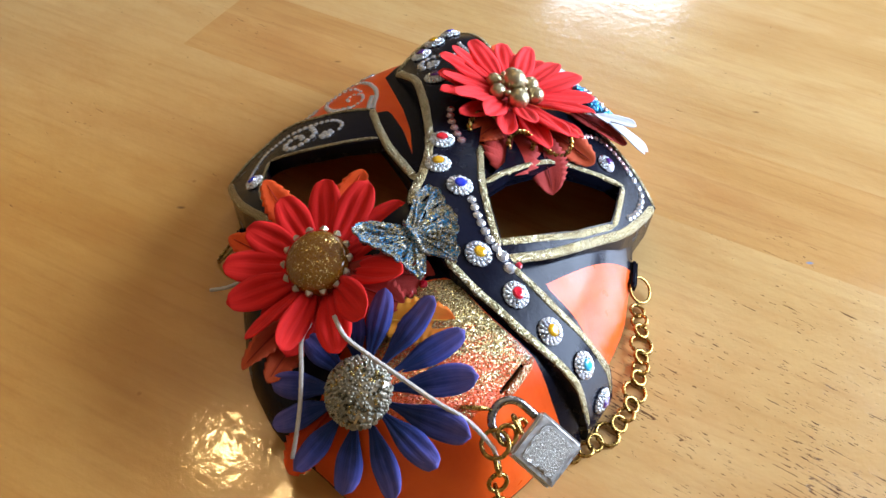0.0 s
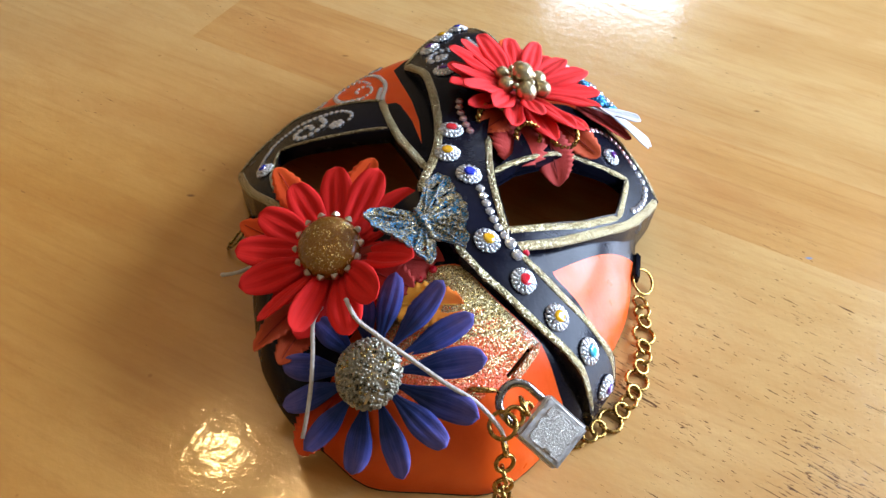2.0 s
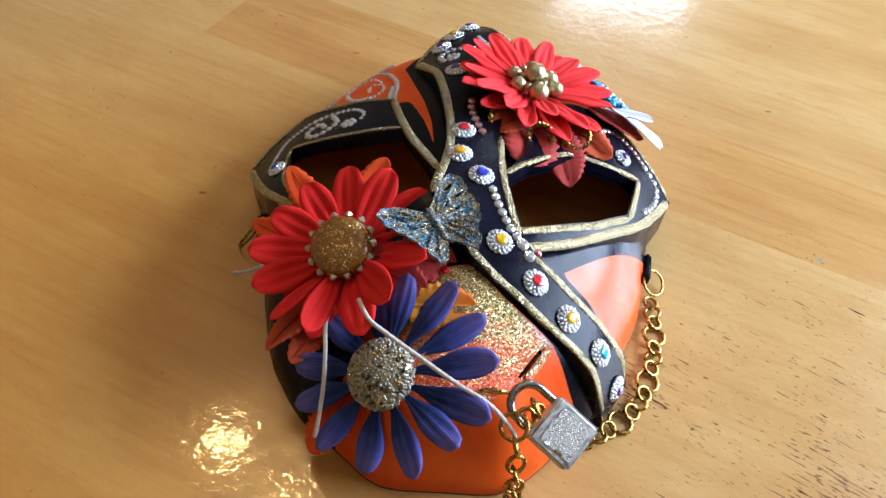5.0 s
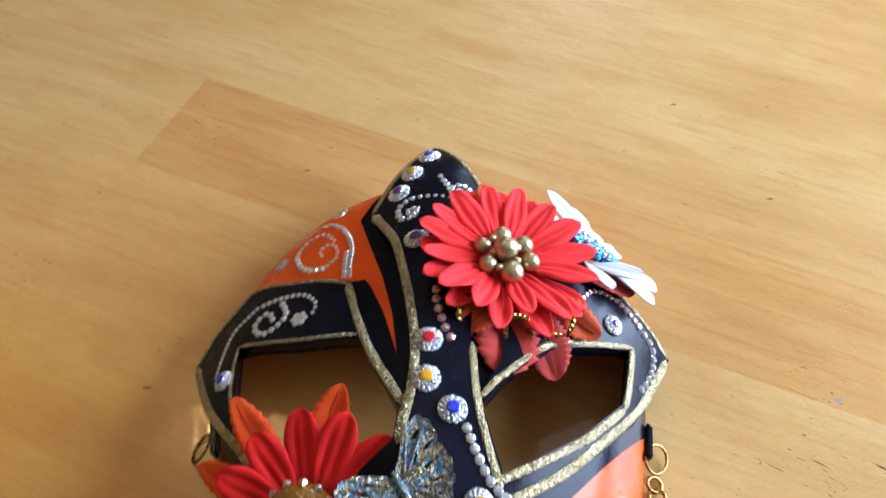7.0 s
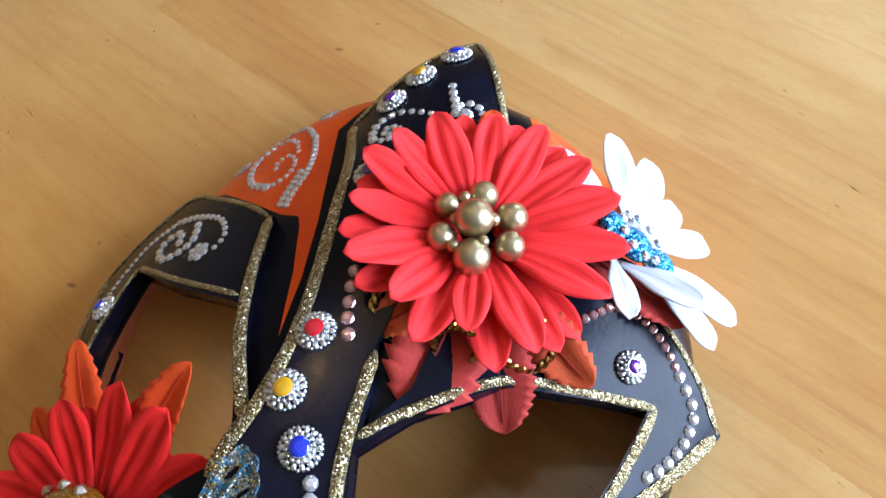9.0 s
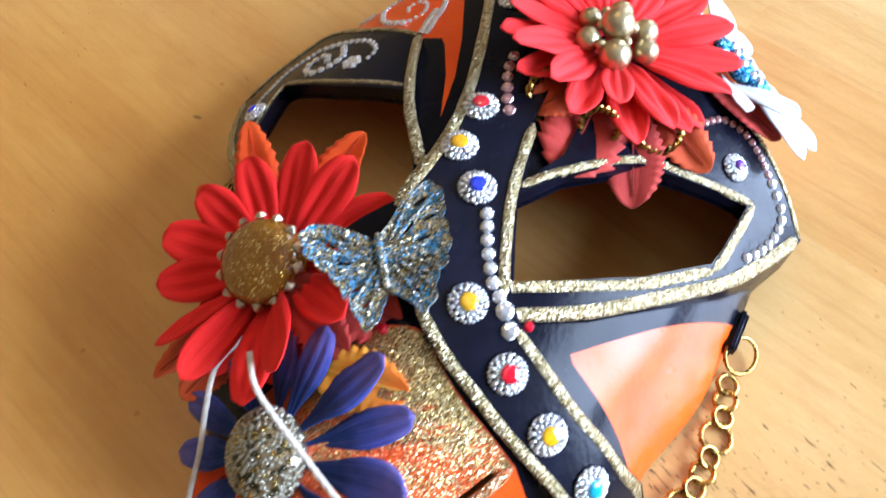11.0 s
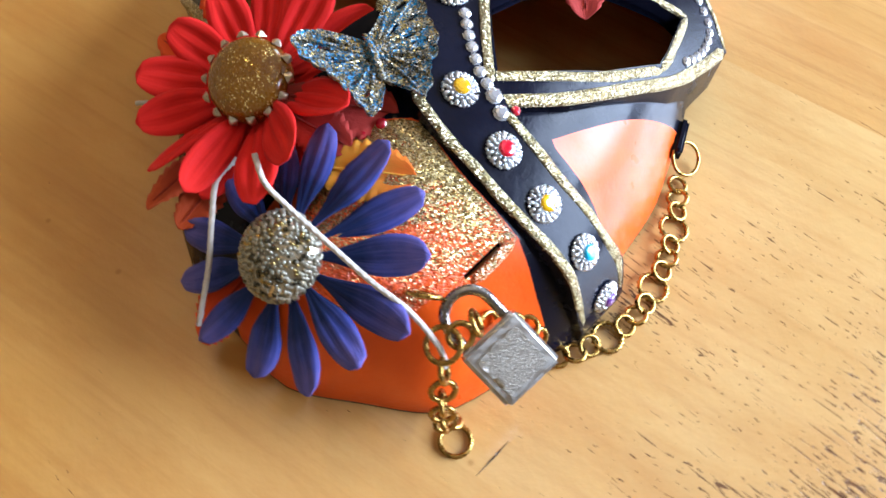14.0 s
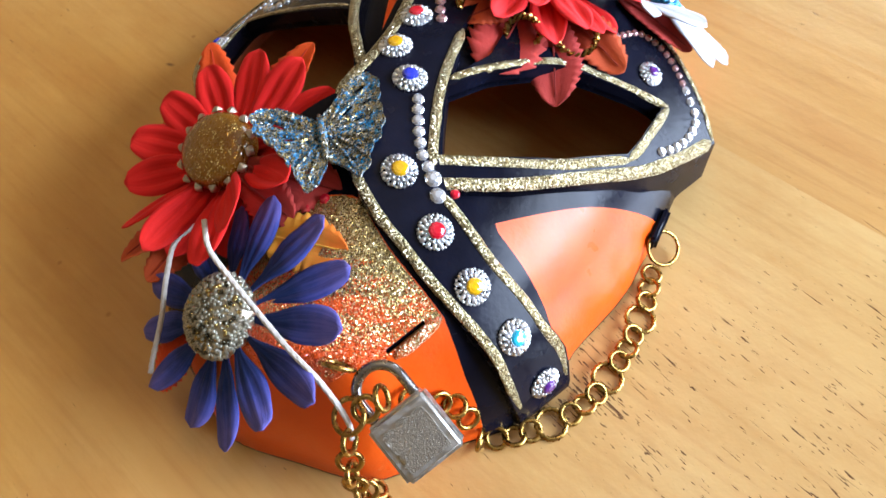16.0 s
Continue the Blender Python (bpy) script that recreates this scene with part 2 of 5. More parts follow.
        l.new(geo.outputs["Position"], sub.inputs[0])
        sub.inputs[1].default_value = (kx, ky, 0)
        sc = n.new("ShaderNodeMapping")
        sc.inputs["Rotation"].default_value = (0, 0, radians(60 if k == 4 else 24))
        sc.inputs["Scale"].default_value = (0.45, 1.0, 0.0)
        l.new(sub.outputs[0], sc.inputs["Vector"])
        ln = n.new("ShaderNodeVectorMath")
        ln.operation = "LENGTH"
        l.new(sc.outputs[0], ln.inputs[0])
        col = mix(n, l, ramp(n, l, maths(n, l, "MULTIPLY", ln.outputs["Value"], 100.0), [(kr * 18, 0.85), (kr * 55, 0.0)]), col, kc)
    l.new(col, p.inputs["Base Color"])
    smear = noise_node(n, l, coords(n, l, 1), 22.0, 5, 0.6)
    l.new(ramp(n, l, smear, [(0.3, 0.19), (0.7, 0.27)]), p.inputs["Roughness"])
    p.inputs["Specular IOR Level"].default_value = 0.22
    p.inputs["Coat Weight"].default_value = 1.0
    p.inputs["Coat Roughness"].default_value = 0.085
    uneven = noise_node(n, l, coords(n, l, 1), 130.0, 4, 0.6)
    bump(n, l, p, maths(n, l, "SUBTRACT", uneven, maths(n, l, "MULTIPLY", stroke, 0.6)), 0.22, 0.0012)
    # fine criss-cross scratches in the varnish break up reflections
    fine = noise_node(n, l, coords(n, l, 1), 190.0, 2, 0.55)
    for turn, reach in ((8, 34.0), (62, 46.0), (118, 40.0)):
        lie = n.new("ShaderNodeMapping")
        lie.inputs["Rotation"].default_value = (0, 0, radians(turn))
        l.new(geo.outputs["Position"], lie.inputs["Vector"])
        thin = n.new("ShaderNodeMapping")
        thin.inputs["Scale"].default_value = (reach, 1400.0, 1400.0)
        l.new(lie.outputs[0], thin.inputs["Vector"])
        fine = maths(n, l, "SUBTRACT", fine, maths(n, l, "MULTIPLY", ramp(n, l, noise_node(n, l, thin.outputs[0], 1.0, 1, 0.5), [(0.67, 0.0), (0.72, 1.0)]), 0.06))
    cb = n.new("ShaderNodeBump")
    cb.inputs["Strength"].default_value, cb.inputs["Distance"].default_value = 0.30, 0.0004
    l.new(fine, cb.inputs["Height"])
    l.new(cb.outputs["Normal"], p.inputs["Coat Normal"])
    return m


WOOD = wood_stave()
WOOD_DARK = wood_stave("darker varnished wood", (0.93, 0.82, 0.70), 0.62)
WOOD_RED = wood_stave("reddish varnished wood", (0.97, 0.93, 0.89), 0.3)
BLACK = painted("black acrylic paint", (0.003, 0.003, 0.006), (0.007, 0.008, 0.018), 0.22, 60, 0.16)
BLACK.node_tree.nodes["Principled BSDF"].inputs["Specular IOR Level"].default_value = 0.13
ORANGE = painted("orange acrylic paint", (0.76, 0.070, 0.004), (0.90, 0.118, 0.008), 0.35, 40, 0.22)
ORANGE.node_tree.nodes["Principled BSDF"].inputs["Specular IOR Level"].default_value = 0.34
INSIDE = painted("dark inner lining", (0.38, 0.085, 0.018), (0.52, 0.130, 0.035), 0.8, 50)
SCRATCH = painted("dirt in a scratch", (0.02, 0.010, 0.005), (0.05, 0.024, 0.010), 0.8, 400)
GOLD_TRIM = glitter("gold glitter trim", [(0.34, 0.26, 0.11), (0.10, 0.075, 0.028), (0.46, 0.38, 0.20), (0.24, 0.175, 0.07), (0.14, 0.105, 0.042), (0.86, 0.77, 0.50)], 4700, metal=0.85, tip=1.35)
GOLD_PATCH = glitter("gold glitter over orange", [(0.56, 0.43, 0.18), (0.20, 0.135, 0.04), (0.82, 0.69, 0.39), (0.40, 0.28, 0.09)], 3900, (0.82, 0.085, 0.006), (0.46, 0.55), 0.85, 13.0)
GOLD_PATCH.node_tree.nodes["Principled BSDF"].inputs["Coat Weight"].default_value = 0.6
GOLD_PATCH.node_tree.nodes["Principled BSDF"].inputs["Coat Roughness"].default_value = 0.2
LIP = glitter("gold glitter over the lip", [(0.58, 0.46, 0.22), (0.28, 0.19, 0.07), (0.80, 0.70, 0.46)], 4200, (0.62, 0.09, 0.008), (0.40, 0.60), 0.85)
BUTTERFLY = glitter("silver and blue glitter", [(0.42, 0.41, 0.36), (0.16, 0.13, 0.06), (0.70, 0.69, 0.62), (0.56, 0.42, 0.13), (0.05, 0.045, 0.035), (0.30, 0.26, 0.18)], 3000, (0.01, 0.22, 0.45), (0.34, 0.46), tip=1.5, patch=330)
BLUE_GLITTER = glitter("turquoise glitter", [(0.02, 0.25, 0.60), (0.05, 0.42, 0.75), (0.01, 0.15, 0.42), (0.2, 0.6, 0.8)], 2800)
SILVER = metal("bright silver plate", (0.84, 0.85, 0.87), 0.26, 0.62)
STUD = metal("pewter studs", (0.72, 0.65, 0.52), 0.34, 0.7)
STEEL = metal("dull padlock steel", (0.66, 0.64, 0.60), 0.40, 0.85)
SHACKLE = metal("darker shackle steel", (0.36, 0.34, 0.32), 0.22, 0.7)
BRASS = metal("antique brass", (0.50, 0.30, 0.080), 0.24, 0.32)
GOLD_BEAD = glitter("pale gold crackled bead", [(0.60, 0.51, 0.31), (0.46, 0.37, 0.20), (0.72, 0.64, 0.45), (0.26, 0.20, 0.08)], 1900, metal=0.95, tip=0.22)
BRONZE = glitter("bronze cabochon", [(0.34, 0.17, 0.012), (0.22, 0.10, 0.008), (0.30, 0.15, 0.012), (0.85, 0.66, 0.25)], 3400, (0.24, 0.092, 0.004), (0.57, 0.68), 0.85, 0.0, 0.5, 420)
BRONZE.node_tree.nodes["Principled BSDF"].inputs["Specular IOR Level"].default_value = 0.25
BRONZE.node_tree.nodes["Principled BSDF"].inputs["Coat Weight"].default_value = 1.0
BRONZE.node_tree.nodes["Principled BSDF"].inputs["Coat Roughness"].default_value = 0.07
CORD = painted("undyed cotton cord", (0.52, 0.46, 0.40), (0.70, 0.64, 0.57), 0.95, 400, 0.5, 0, 2500)
# tones for root, tip and middle; red and coral darken towards the root
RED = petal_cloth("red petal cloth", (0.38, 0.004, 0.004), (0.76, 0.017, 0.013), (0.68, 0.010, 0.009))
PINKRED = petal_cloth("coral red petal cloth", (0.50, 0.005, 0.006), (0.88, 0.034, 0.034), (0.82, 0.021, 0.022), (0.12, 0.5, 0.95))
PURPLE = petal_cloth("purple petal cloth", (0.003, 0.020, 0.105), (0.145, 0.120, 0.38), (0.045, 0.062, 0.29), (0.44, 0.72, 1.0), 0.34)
WHITE = petal_cloth("white petal cloth", (0.50, 0.52, 0.56), (0.62, 0.63, 0.67), (0.58, 0.59, 0.63))
LEAF_ORANGE = petal_cloth("orange leaf cloth", (0.48, 0.03, 0.008), (0.82, 0.095, 0.014), (0.74, 0.060, 0.010))
LEAF_RED = petal_cloth("dark red leaf cloth", (0.22, 0.018, 0.012), (0.48, 0.050, 0.038), (0.38, 0.034, 0.026))
LEAF_RUST = petal_cloth("rust red leaf cloth", (0.30, 0.03, 0.012), (0.58, 0.09, 0.025), (0.46, 0.05, 0.018))
LEAF_YELLOW = petal_cloth("yellow leaf cloth", (0.85, 0.45, 0.06), (0.82, 0.17, 0.02), (0.88, 0.42, 0.05))
CLEAR = jewel("foiled clear rhinestone", (0.76, 0.78, 0.82), 0.0, 0.72)
PINK = jewel("foiled smoky pink rhinestone", (0.62, 0.36, 0.36), 0.0, 0.7)
STONES = {"red": jewel("red stone", (0.75, 0.01, 0.03), 0.3), "yellow": jewel("yellow stone", (0.85, 0.45, 0.01), 0.3),
          "blue": jewel("blue stone", (0.01, 0.04, 0.65), 0.3), "purple": jewel("purple stone", (0.12, 0.02, 0.25), 0.3),
          "turquoise": jewel("turquoise stone", (0.01, 0.42, 0.60), 0.3)}
PLASTER = painted("wall plaster", (0.34, 0.255, 0.145), (0.40, 0.305, 0.180), 0.9, 3, 0.1)
WHITE_PAINT = painted("white paint", (0.60, 0.50, 0.36), (0.66, 0.56, 0.41), 0.6, 5, 0.1)
FLOOR = painted("floor boards", (0.16, 0.10, 0.06), (0.26, 0.17, 0.10), 0.5, 6, 0.1)

# ---- building helpers ----


def part(name, bm, mat, parent=None, label="", smooth=True, angle=40):
    me = bpy.data.meshes.new(name)
    bm.to_mesh(me)
    bm.free()
    for x in mat if isinstance(mat, (list, tuple)) else [mat]:
        me.materials.append(x)
    if smooth:
        me.polygons.foreach_set("use_smooth", [True] * len(me.polygons))
        me.set_sharp_from_angle(angle=radians(angle))
    ob = new(name, me)
    ob.parent = parent
    return tagged(ob, label) if label else ob


def share(name, me, m, parent=None):
    """One more piece on a shared mesh."""
    ob = new(name, me)
    ob.parent = parent
    ob.matrix_basis = m
    return ob


def thing(name, label, category, place=(0, 0, 0), group=""):
    ob = new(name)
    ob.empty_display_size = 0.005
    ob.location = place
    return tagged(ob, label, category, group)


def spline(points, step=0.0015, closed=False):
    """Catmull-Rom through the points, at an even step."""
    p = [np.array(q, float) for q in points]
    k = len(p)
    out = []
    for i in range(k if closed else k - 1):
        if closed:
            a, b, c, d = (p[(i + j) % k] for j in (-1, 0, 1, 2))
        else:
            b, c = p[i], p[i + 1]
            a, d = (p[i - 1] if i else 2 * b - c), (p[i + 2] if i + 2 < k else 2 * c - b)
        n = max(2, int(np.linalg.norm(c - b) / step))
        for t in np.arange(n) / n:
            out.append(0.5 * (2 * b + (c - a) * t + (2 * a - 5 * b + 4 * c - d) * t * t + (3 * b - 3 * c + d - a) * t ** 3))
    if not closed:
        out.append(p[-1])
    return np.array(out)


def even(points, step):
    """Places at an even distance along a line."""
    s = spline(points, step / 8)
    d = np.r_[0, np.cumsum(np.linalg.norm(np.diff(s, axis=0), axis=1))]
    at = np.linspace(0, d[-1], max(2, round(d[-1] / step) + 1))
    return np.stack([np.interp(at, d, s[:, i]) for i in range(s.shape[1])], -1)


def straight(points, step=0.002, closed=True):
    """Corners kept, sides cut into even steps."""
    p = [np.array(q, float) for q in points]
    out = []
    for i in range(len(p) if closed else len(p) - 1):
        a, b = p[i], p[(i + 1) % len(p)]
        n = max(1, int(np.linalg.norm(b - a) / step))
        out += [a + (b - a) * t / n for t in range(n)]
    return np.array(out)


def inside(poly, x, y):
    poly = np.asarray(poly)
    x, y = np.asarray(x, float), np.asarray(y, float)
    res = np.zeros(x.shape, bool)
    x0, y0 = poly[-1]
    for x1, y1 in poly:
        cut = ((y1 > y) != (y0 > y)) & (x < (x0 - x1) * (y - y1) / ((y0 - y1) if y0 != y1 else 1e-12) + x1)
        res ^= cut
        x0, y0 = x1, y1
    return res


def distance_to(poly, x, y):
    a = np.asarray(poly)
    b = np.roll(a, -1, axis=0)
    q = np.stack([np.asarray(x, float), np.asarray(y, float)], -1)[..., None, :]
    ab = b - a
    t = np.clip(((q - a) * ab).sum(-1) / np.maximum((ab * ab).sum(-1), 1e-12), 0, 1)
    return np.linalg.norm(q - a - t[..., None] * ab, axis=-1).min(-1)


def tube(bm, pts, radius, sides=8, closed=False, twist=0.0):
    pts = [Vector(p) for p in pts]
    n = len(pts)
    rings = []
    up = Vector((0.13, 0.2, 0.97))
    for i, p in enumerate(pts):
        a, b = (pts[(i - 1) % n], pts[(i + 1) % n]) if closed else (pts[max(i - 1, 0)], pts[min(i + 1, n - 1)])
        d = (b - a).normalized()
        side = d.cross(up)
        side = side.normalized() if side.length > 1e-4 else d.orthogonal().normalized()
        u2 = side.cross(d)
        r = radius(i / max(n - 1, 1)) if callable(radius) else radius
        rings.append([bm.verts.new(p + (side * math.cos(k) + u2 * math.sin(k)) * r)
                      for k in (twist * i + math.tau * j / sides for j in range(sides))])
    for i in range(n if closed else n - 1):
        a, b = rings[i], rings[(i + 1) % n]
        for j in range(sides):
            bm.faces.new((a[j], a[(j + 1) % sides], b[(j + 1) % sides], b[j]))
    if not closed:
        bm.faces.new(rings[0][::-1])
        bm.faces.new(rings[-1])
    return bm


def frame_of(place, normal, along=(1, 0, 0)):
    z = Vector(normal).normalized()
    x = Vector(along)
    x = (x - z * x.dot(z)).normalized()
    y = z.cross(x)
    return Matrix(((x.x, y.x, z.x, place[0]), (x.y, y.y, z.y, place[1]), (x.z, y.z, z.z, place[2]), (0, 0, 0, 1)))


# ---- room ----


def box(name, lo, hi, mat, parent=None, label=""):
    bm = bmesh.new()
    bmesh.ops.create_cube(bm, size=1)
    for v in bm.verts:
        v.co = Vector([lo[i] + (v.co[i] + 0.5) * (hi[i] - lo[i]) for i in range(3)])
    return part(name, bm, mat, parent, label, smooth=False)


X0, X1, Y0, Y1, ZF, ZC = -1.7, 1.04, -1.7, 2.65, -0.75, 1.68


def wall_with_opening(name, axis, at, lo, hi, opening, label):
    """A plastered wall 0.12 m thick; opening: low and high along the wall, and its bottom and top."""
    ob = thing(name, label, "wall")
    tagged(ob, kind="structure")
    bm = bmesh.new()
    a0, a1, z0, z1 = opening

    def block(s0, s1, b, t):
        made = bmesh.ops.create_cube(bm, size=1)["verts"]
        for v in made:
            s, d, z = s0 + (v.co.x + 0.5) * (s1 - s0), at + (v.co.y + 0.5) * 0.12, b + (v.co.z + 0.5) * (t - b)
            v.co = (d, s, z) if axis == "x" else (s, d, z)
    block(lo, a0, ZF, ZC), block(a1, hi, ZF, ZC), block(a0, a1, ZF, z0), block(a0, a1, z1, ZC)
    bmesh.ops.recalc_face_normals(bm, faces=bm.faces)
    part("plaster", bm, PLASTER, ob, smooth=False)
    return ob


tagged(box("floor", (X0, Y0, ZF - 0.1), (X1, Y1, ZF), FLOOR, label="dark wooden floor under the table"), category="floor", kind="structure")
tagged(box("ceiling", (X0 - 0.12, Y0 - 0.12, ZC), (X1 + 0.12, Y1 + 0.12, ZC + 0.1), WHITE_PAINT, label="plain white painted ceiling"), category="ceiling", kind="structure")
tagged(box("wall_west", (X0 - 0.12, Y0, ZF), (X0, Y1, ZC), PLASTER, label="plain cream plaster wall"), category="wall", kind="structure")
tagged(box("wall_south", (X0 - 0.12, Y0 - 0.12, ZF), (X1 + 0.12, Y0, ZC), PLASTER, label="plain cream plaster wall"), category="wall", kind="structure")
wall_with_opening("wall_east", "x", X1, Y0, Y1, (-0.25, 0.73, 0.12, 0.90), "cream plaster wall with a wide window opening")
wall_with_opening("wall_north", "y", Y1, X0 - 0.12, X1 + 0.12, (0.42, 1.02, 0.33, 1.47), "cream plaster wall with a window opening")


GLOBE, _, _, _p = material("lit globe glass")
_p.inputs["Emission Color"].default_value = (1.0, 0.68, 0.28, 1)
_p.inputs["Emission Strength"].default_value = 115
_p.inputs["Base Color"].default_value = (0.8, 0.75, 0.65, 1)


def ceiling_lamp(x, y, r):
    lamp = thing("ceiling_lamp", "warm lit ceiling lamp with a small round glass globe", "lamp", (x, y, ZC), "ceiling lamps")
    bm = bmesh.new()
    bmesh.ops.create_cone(bm, cap_ends=True, segments=32, radius1=r * 1.4, radius2=r * 1.8, depth=0.03, matrix=Matrix.Translation((0, 0, -0.015)))
    part("base", bm, WHITE_PAINT, lamp)
    bm = bmesh.new()
    bmesh.ops.create_uvsphere(bm, u_segments=24, v_segments=14, radius=r, matrix=Matrix.Translation((0, 0, -0.03 - r * 0.8)))
    part("globe", bm, GLOBE, lamp)


ceiling_lamp(-0.50, 0.67, 0.036)
ceiling_lamp(-0.31, 0.57, 0.020)

# ---- table ----
STAVE = radians(-24)
table = thing("table", "varnished honey-coloured wooden table, worn and scratched", "table", (0, 0.15, -0.75))


def table_under():
    for sx in (-1, 1):
        for sy in (-1, 1):
            bm = bmesh.new()
            bmesh.ops.create_cone(bm, cap_ends=True, segments=20, radius1=0.025, radius2=0.036, depth=0.705, matrix=Matrix.Translation((sx * 0.62, sy * 0.38, 0.3525)))
            part("leg", bm, WOOD, table)
    bm = bmesh.new()
    bmesh.ops.create_cube(bm, size=1, matrix=Matrix.Translation((0, 0, 0.7125)) @ Matrix.Diagonal((1.44, 0.96, 0.015, 1)))
    part("underboard", bm, WOOD, table, smooth=False)


table_under()

# ---- the mask: surfaces ----


def top(x, y):
    """Height of the raised black layer over the table."""
    x, y = np.asarray(x, float) * 10, np.asarray(y, float) * 10
    return (0.05676 - 0.00357 * y - 0.0226 * y * y - 0.05595 * x * x + 0.01868 * x * x * y + 0.0006 * x ** 4
            + 0.01157 * y ** 3 + 0.02263 * x * y - 0.00503 * x - 0.13 * np.maximum(y - 1.0, 0) ** 2)
RIM = spline([(0.0815, 0.0400), (0.0790, 0.0180), (0.0752, 0.0010), (0.0716, -0.0140), (0.0673, -0.0240), (0.0613, -0.0365),
              (0.0560, -0.0540), (0.0480, -0.0640), (0.0385, -0.0705), (0.0275, -0.0812), (0.0175, -0.0868), (0.0000, -0.0875),
              (-0.0200, -0.0868), (-0.0330, -0.0778), (-0.0480, -0.0660), (-0.0565, -0.0545), (-0.0630, -0.0420), (-0.0720, -0.0100),
              (-0.0780, 0.0200), (-0.0790, 0.0450), (-0.0740, 0.0670), (-0.0650, 0.0850), (-0.0500, 0.1010), (-0.0290, 0.1125),
              (0.0000, 0.1170), (0.0300, 0.1100), (0.0550, 0.0930), (0.0720, 0.0730), (0.0800, 0.0560)], 0.004, True)


def base(x, y):
    """Height of the face shell: domed, falling steeply to its rim on the table."""
    d = np.where(inside(RIM, x, y), distance_to(RIM, x, y), 0.0)
    f = np.sqrt(np.clip(1 - (1 - np.clip(d / 0.020, 0, 1)) ** 2, 0, 1))
    low = 0.017 * np.exp(-((np.asarray(x) + 0.040) / 0.026) ** 2 - ((np.asarray(y) + 0.050) / 0.034) ** 2)
    near = np.where(inside(STRAP, x, y), 0.0, distance_to(STRAP, x, y))
    swell = 0.0030 * np.exp(-(near / 0.012) ** 2) * np.clip((-0.028 - np.asarray(y, float)) / 0.012, 0, 1)
    return 0.001 + (np.maximum(top(x, y) - 0.0055 + swell - low, 0.006) - 0.001) * f


def face_sheet(outline, holes=(), lines=(), grid=0.003):
    """Triangles of a flat outline with holes; lines are kept as edges."""
    loops = [np.asarray(outline)] + [np.asarray(h) for h in holes] + [np.asarray(q) for q in lines]
    verts, edges = [], []
    for loop in loops:
        k = len(verts)
        verts += [Vector((float(a), float(b))) for a, b in loop]
        edges += [(k + i, k + (i + 1) % len(loop)) for i in range(len(loop))]
    lo, hi = loops[0].min(0), loops[0].max(0)
    gx, gy = np.meshgrid(np.arange(lo[0], hi[0], grid), np.arange(lo[1], hi[1], grid))
    gx, gy = gx.ravel(), gy.ravel()
    keep = inside(loops[0], gx, gy)
    for loop in loops:
        keep &= distance_to(loop, gx, gy) > grid * 0.45
    for h in holes:
        keep &= ~inside(h, gx, gy)
    verts += [Vector((float(a), float(b))) for a, b in zip(gx[keep], gy[keep])]
    from mathutils.geometry import delaunay_2d_cdt
    co, _, faces, *_ = delaunay_2d_cdt(verts, edges, [], 0, 1e-7)
    co = np.array([(v.x, v.y) for v in co])
    mid = np.array([co[list(f)].mean(0) for f in faces])
    ok = inside(loops[0], mid[:, 0], mid[:, 1])
    for h in holes:
        ok &= ~inside(h, mid[:, 0], mid[:, 1])
    return co, [f for f, k in zip(faces, ok) if k], mid[ok]


def solid(outline, holes, upper, lower, lines=(), paint=None, lining=0, grid=0.003):
    """A closed shell between two heights over a flat outline. paint: material index from the triangles' centres."""
    co, faces, mid = face_sheet(outline, holes, lines, grid)
    bm = bmesh.new()
    zu, zl = upper(co[:, 0], co[:, 1]), lower(co[:, 0], co[:, 1])
    zl = np.minimum(zl, zu - 0.0004)
    up = [bm.verts.new((a, b, z)) for (a, b), z in zip(co, zu)]
    dn = [bm.verts.new((a, b, z)) for (a, b), z in zip(co, zl)]
    idx = paint(mid) if paint is not None else np.zeros(len(faces), int)
    count = {}
    for f, m in zip(faces, idx):
        a, b, c = (co[i] for i in f[:3])
        f = f if (b[0] - a[0]) * (c[1] - a[1]) - (b[1] - a[1]) * (c[0] - a[0]) > 0 else f[::-1]
        bm.faces.new([up[i] for i in f]).material_index = int(m)
        bm.faces.new([dn[i] for i in f[::-1]]).material_index = lining
        for i, j in zip(f, (*f[1:], f[0])):
            count[(i, j)] = 1
    for i, j in count:
        if (j, i) not in count:
            bm.faces.new((up[i], dn[i], dn[j], up[j]))
    for v in list(bm.verts):
        if not v.link_faces:
            bm.verts.remove(v)
    return bm


# outlines of the layers, in the mask's own plane
EYE_RIGHT = straight([(0.0196, -0.0180), (0.0170, -0.0080), (0.0146, 0.0025), (0.0227, 0.0122), (0.0385, 0.0245), (0.0530, 0.0280),
                      (0.0690, 0.0318), (0.0648, 0.0165), (0.0625, 0.0105), (0.0465, -0.0028), (0.0300, -0.0125)])
EYE_LEFT = straight([(-0.0668, 0.0355), (-0.0445, 0.0295), (-0.0228, 0.0270), (-0.0180, 0.0170), (-0.0130, 0.0070), (-0.0105, 0.0010),
                     (-0.0120, -0.0080), (-0.0250, -0.0180), (-0.0420, -0.0160), (-0.0560, -0.0020), (-0.0640, 0.0120)])
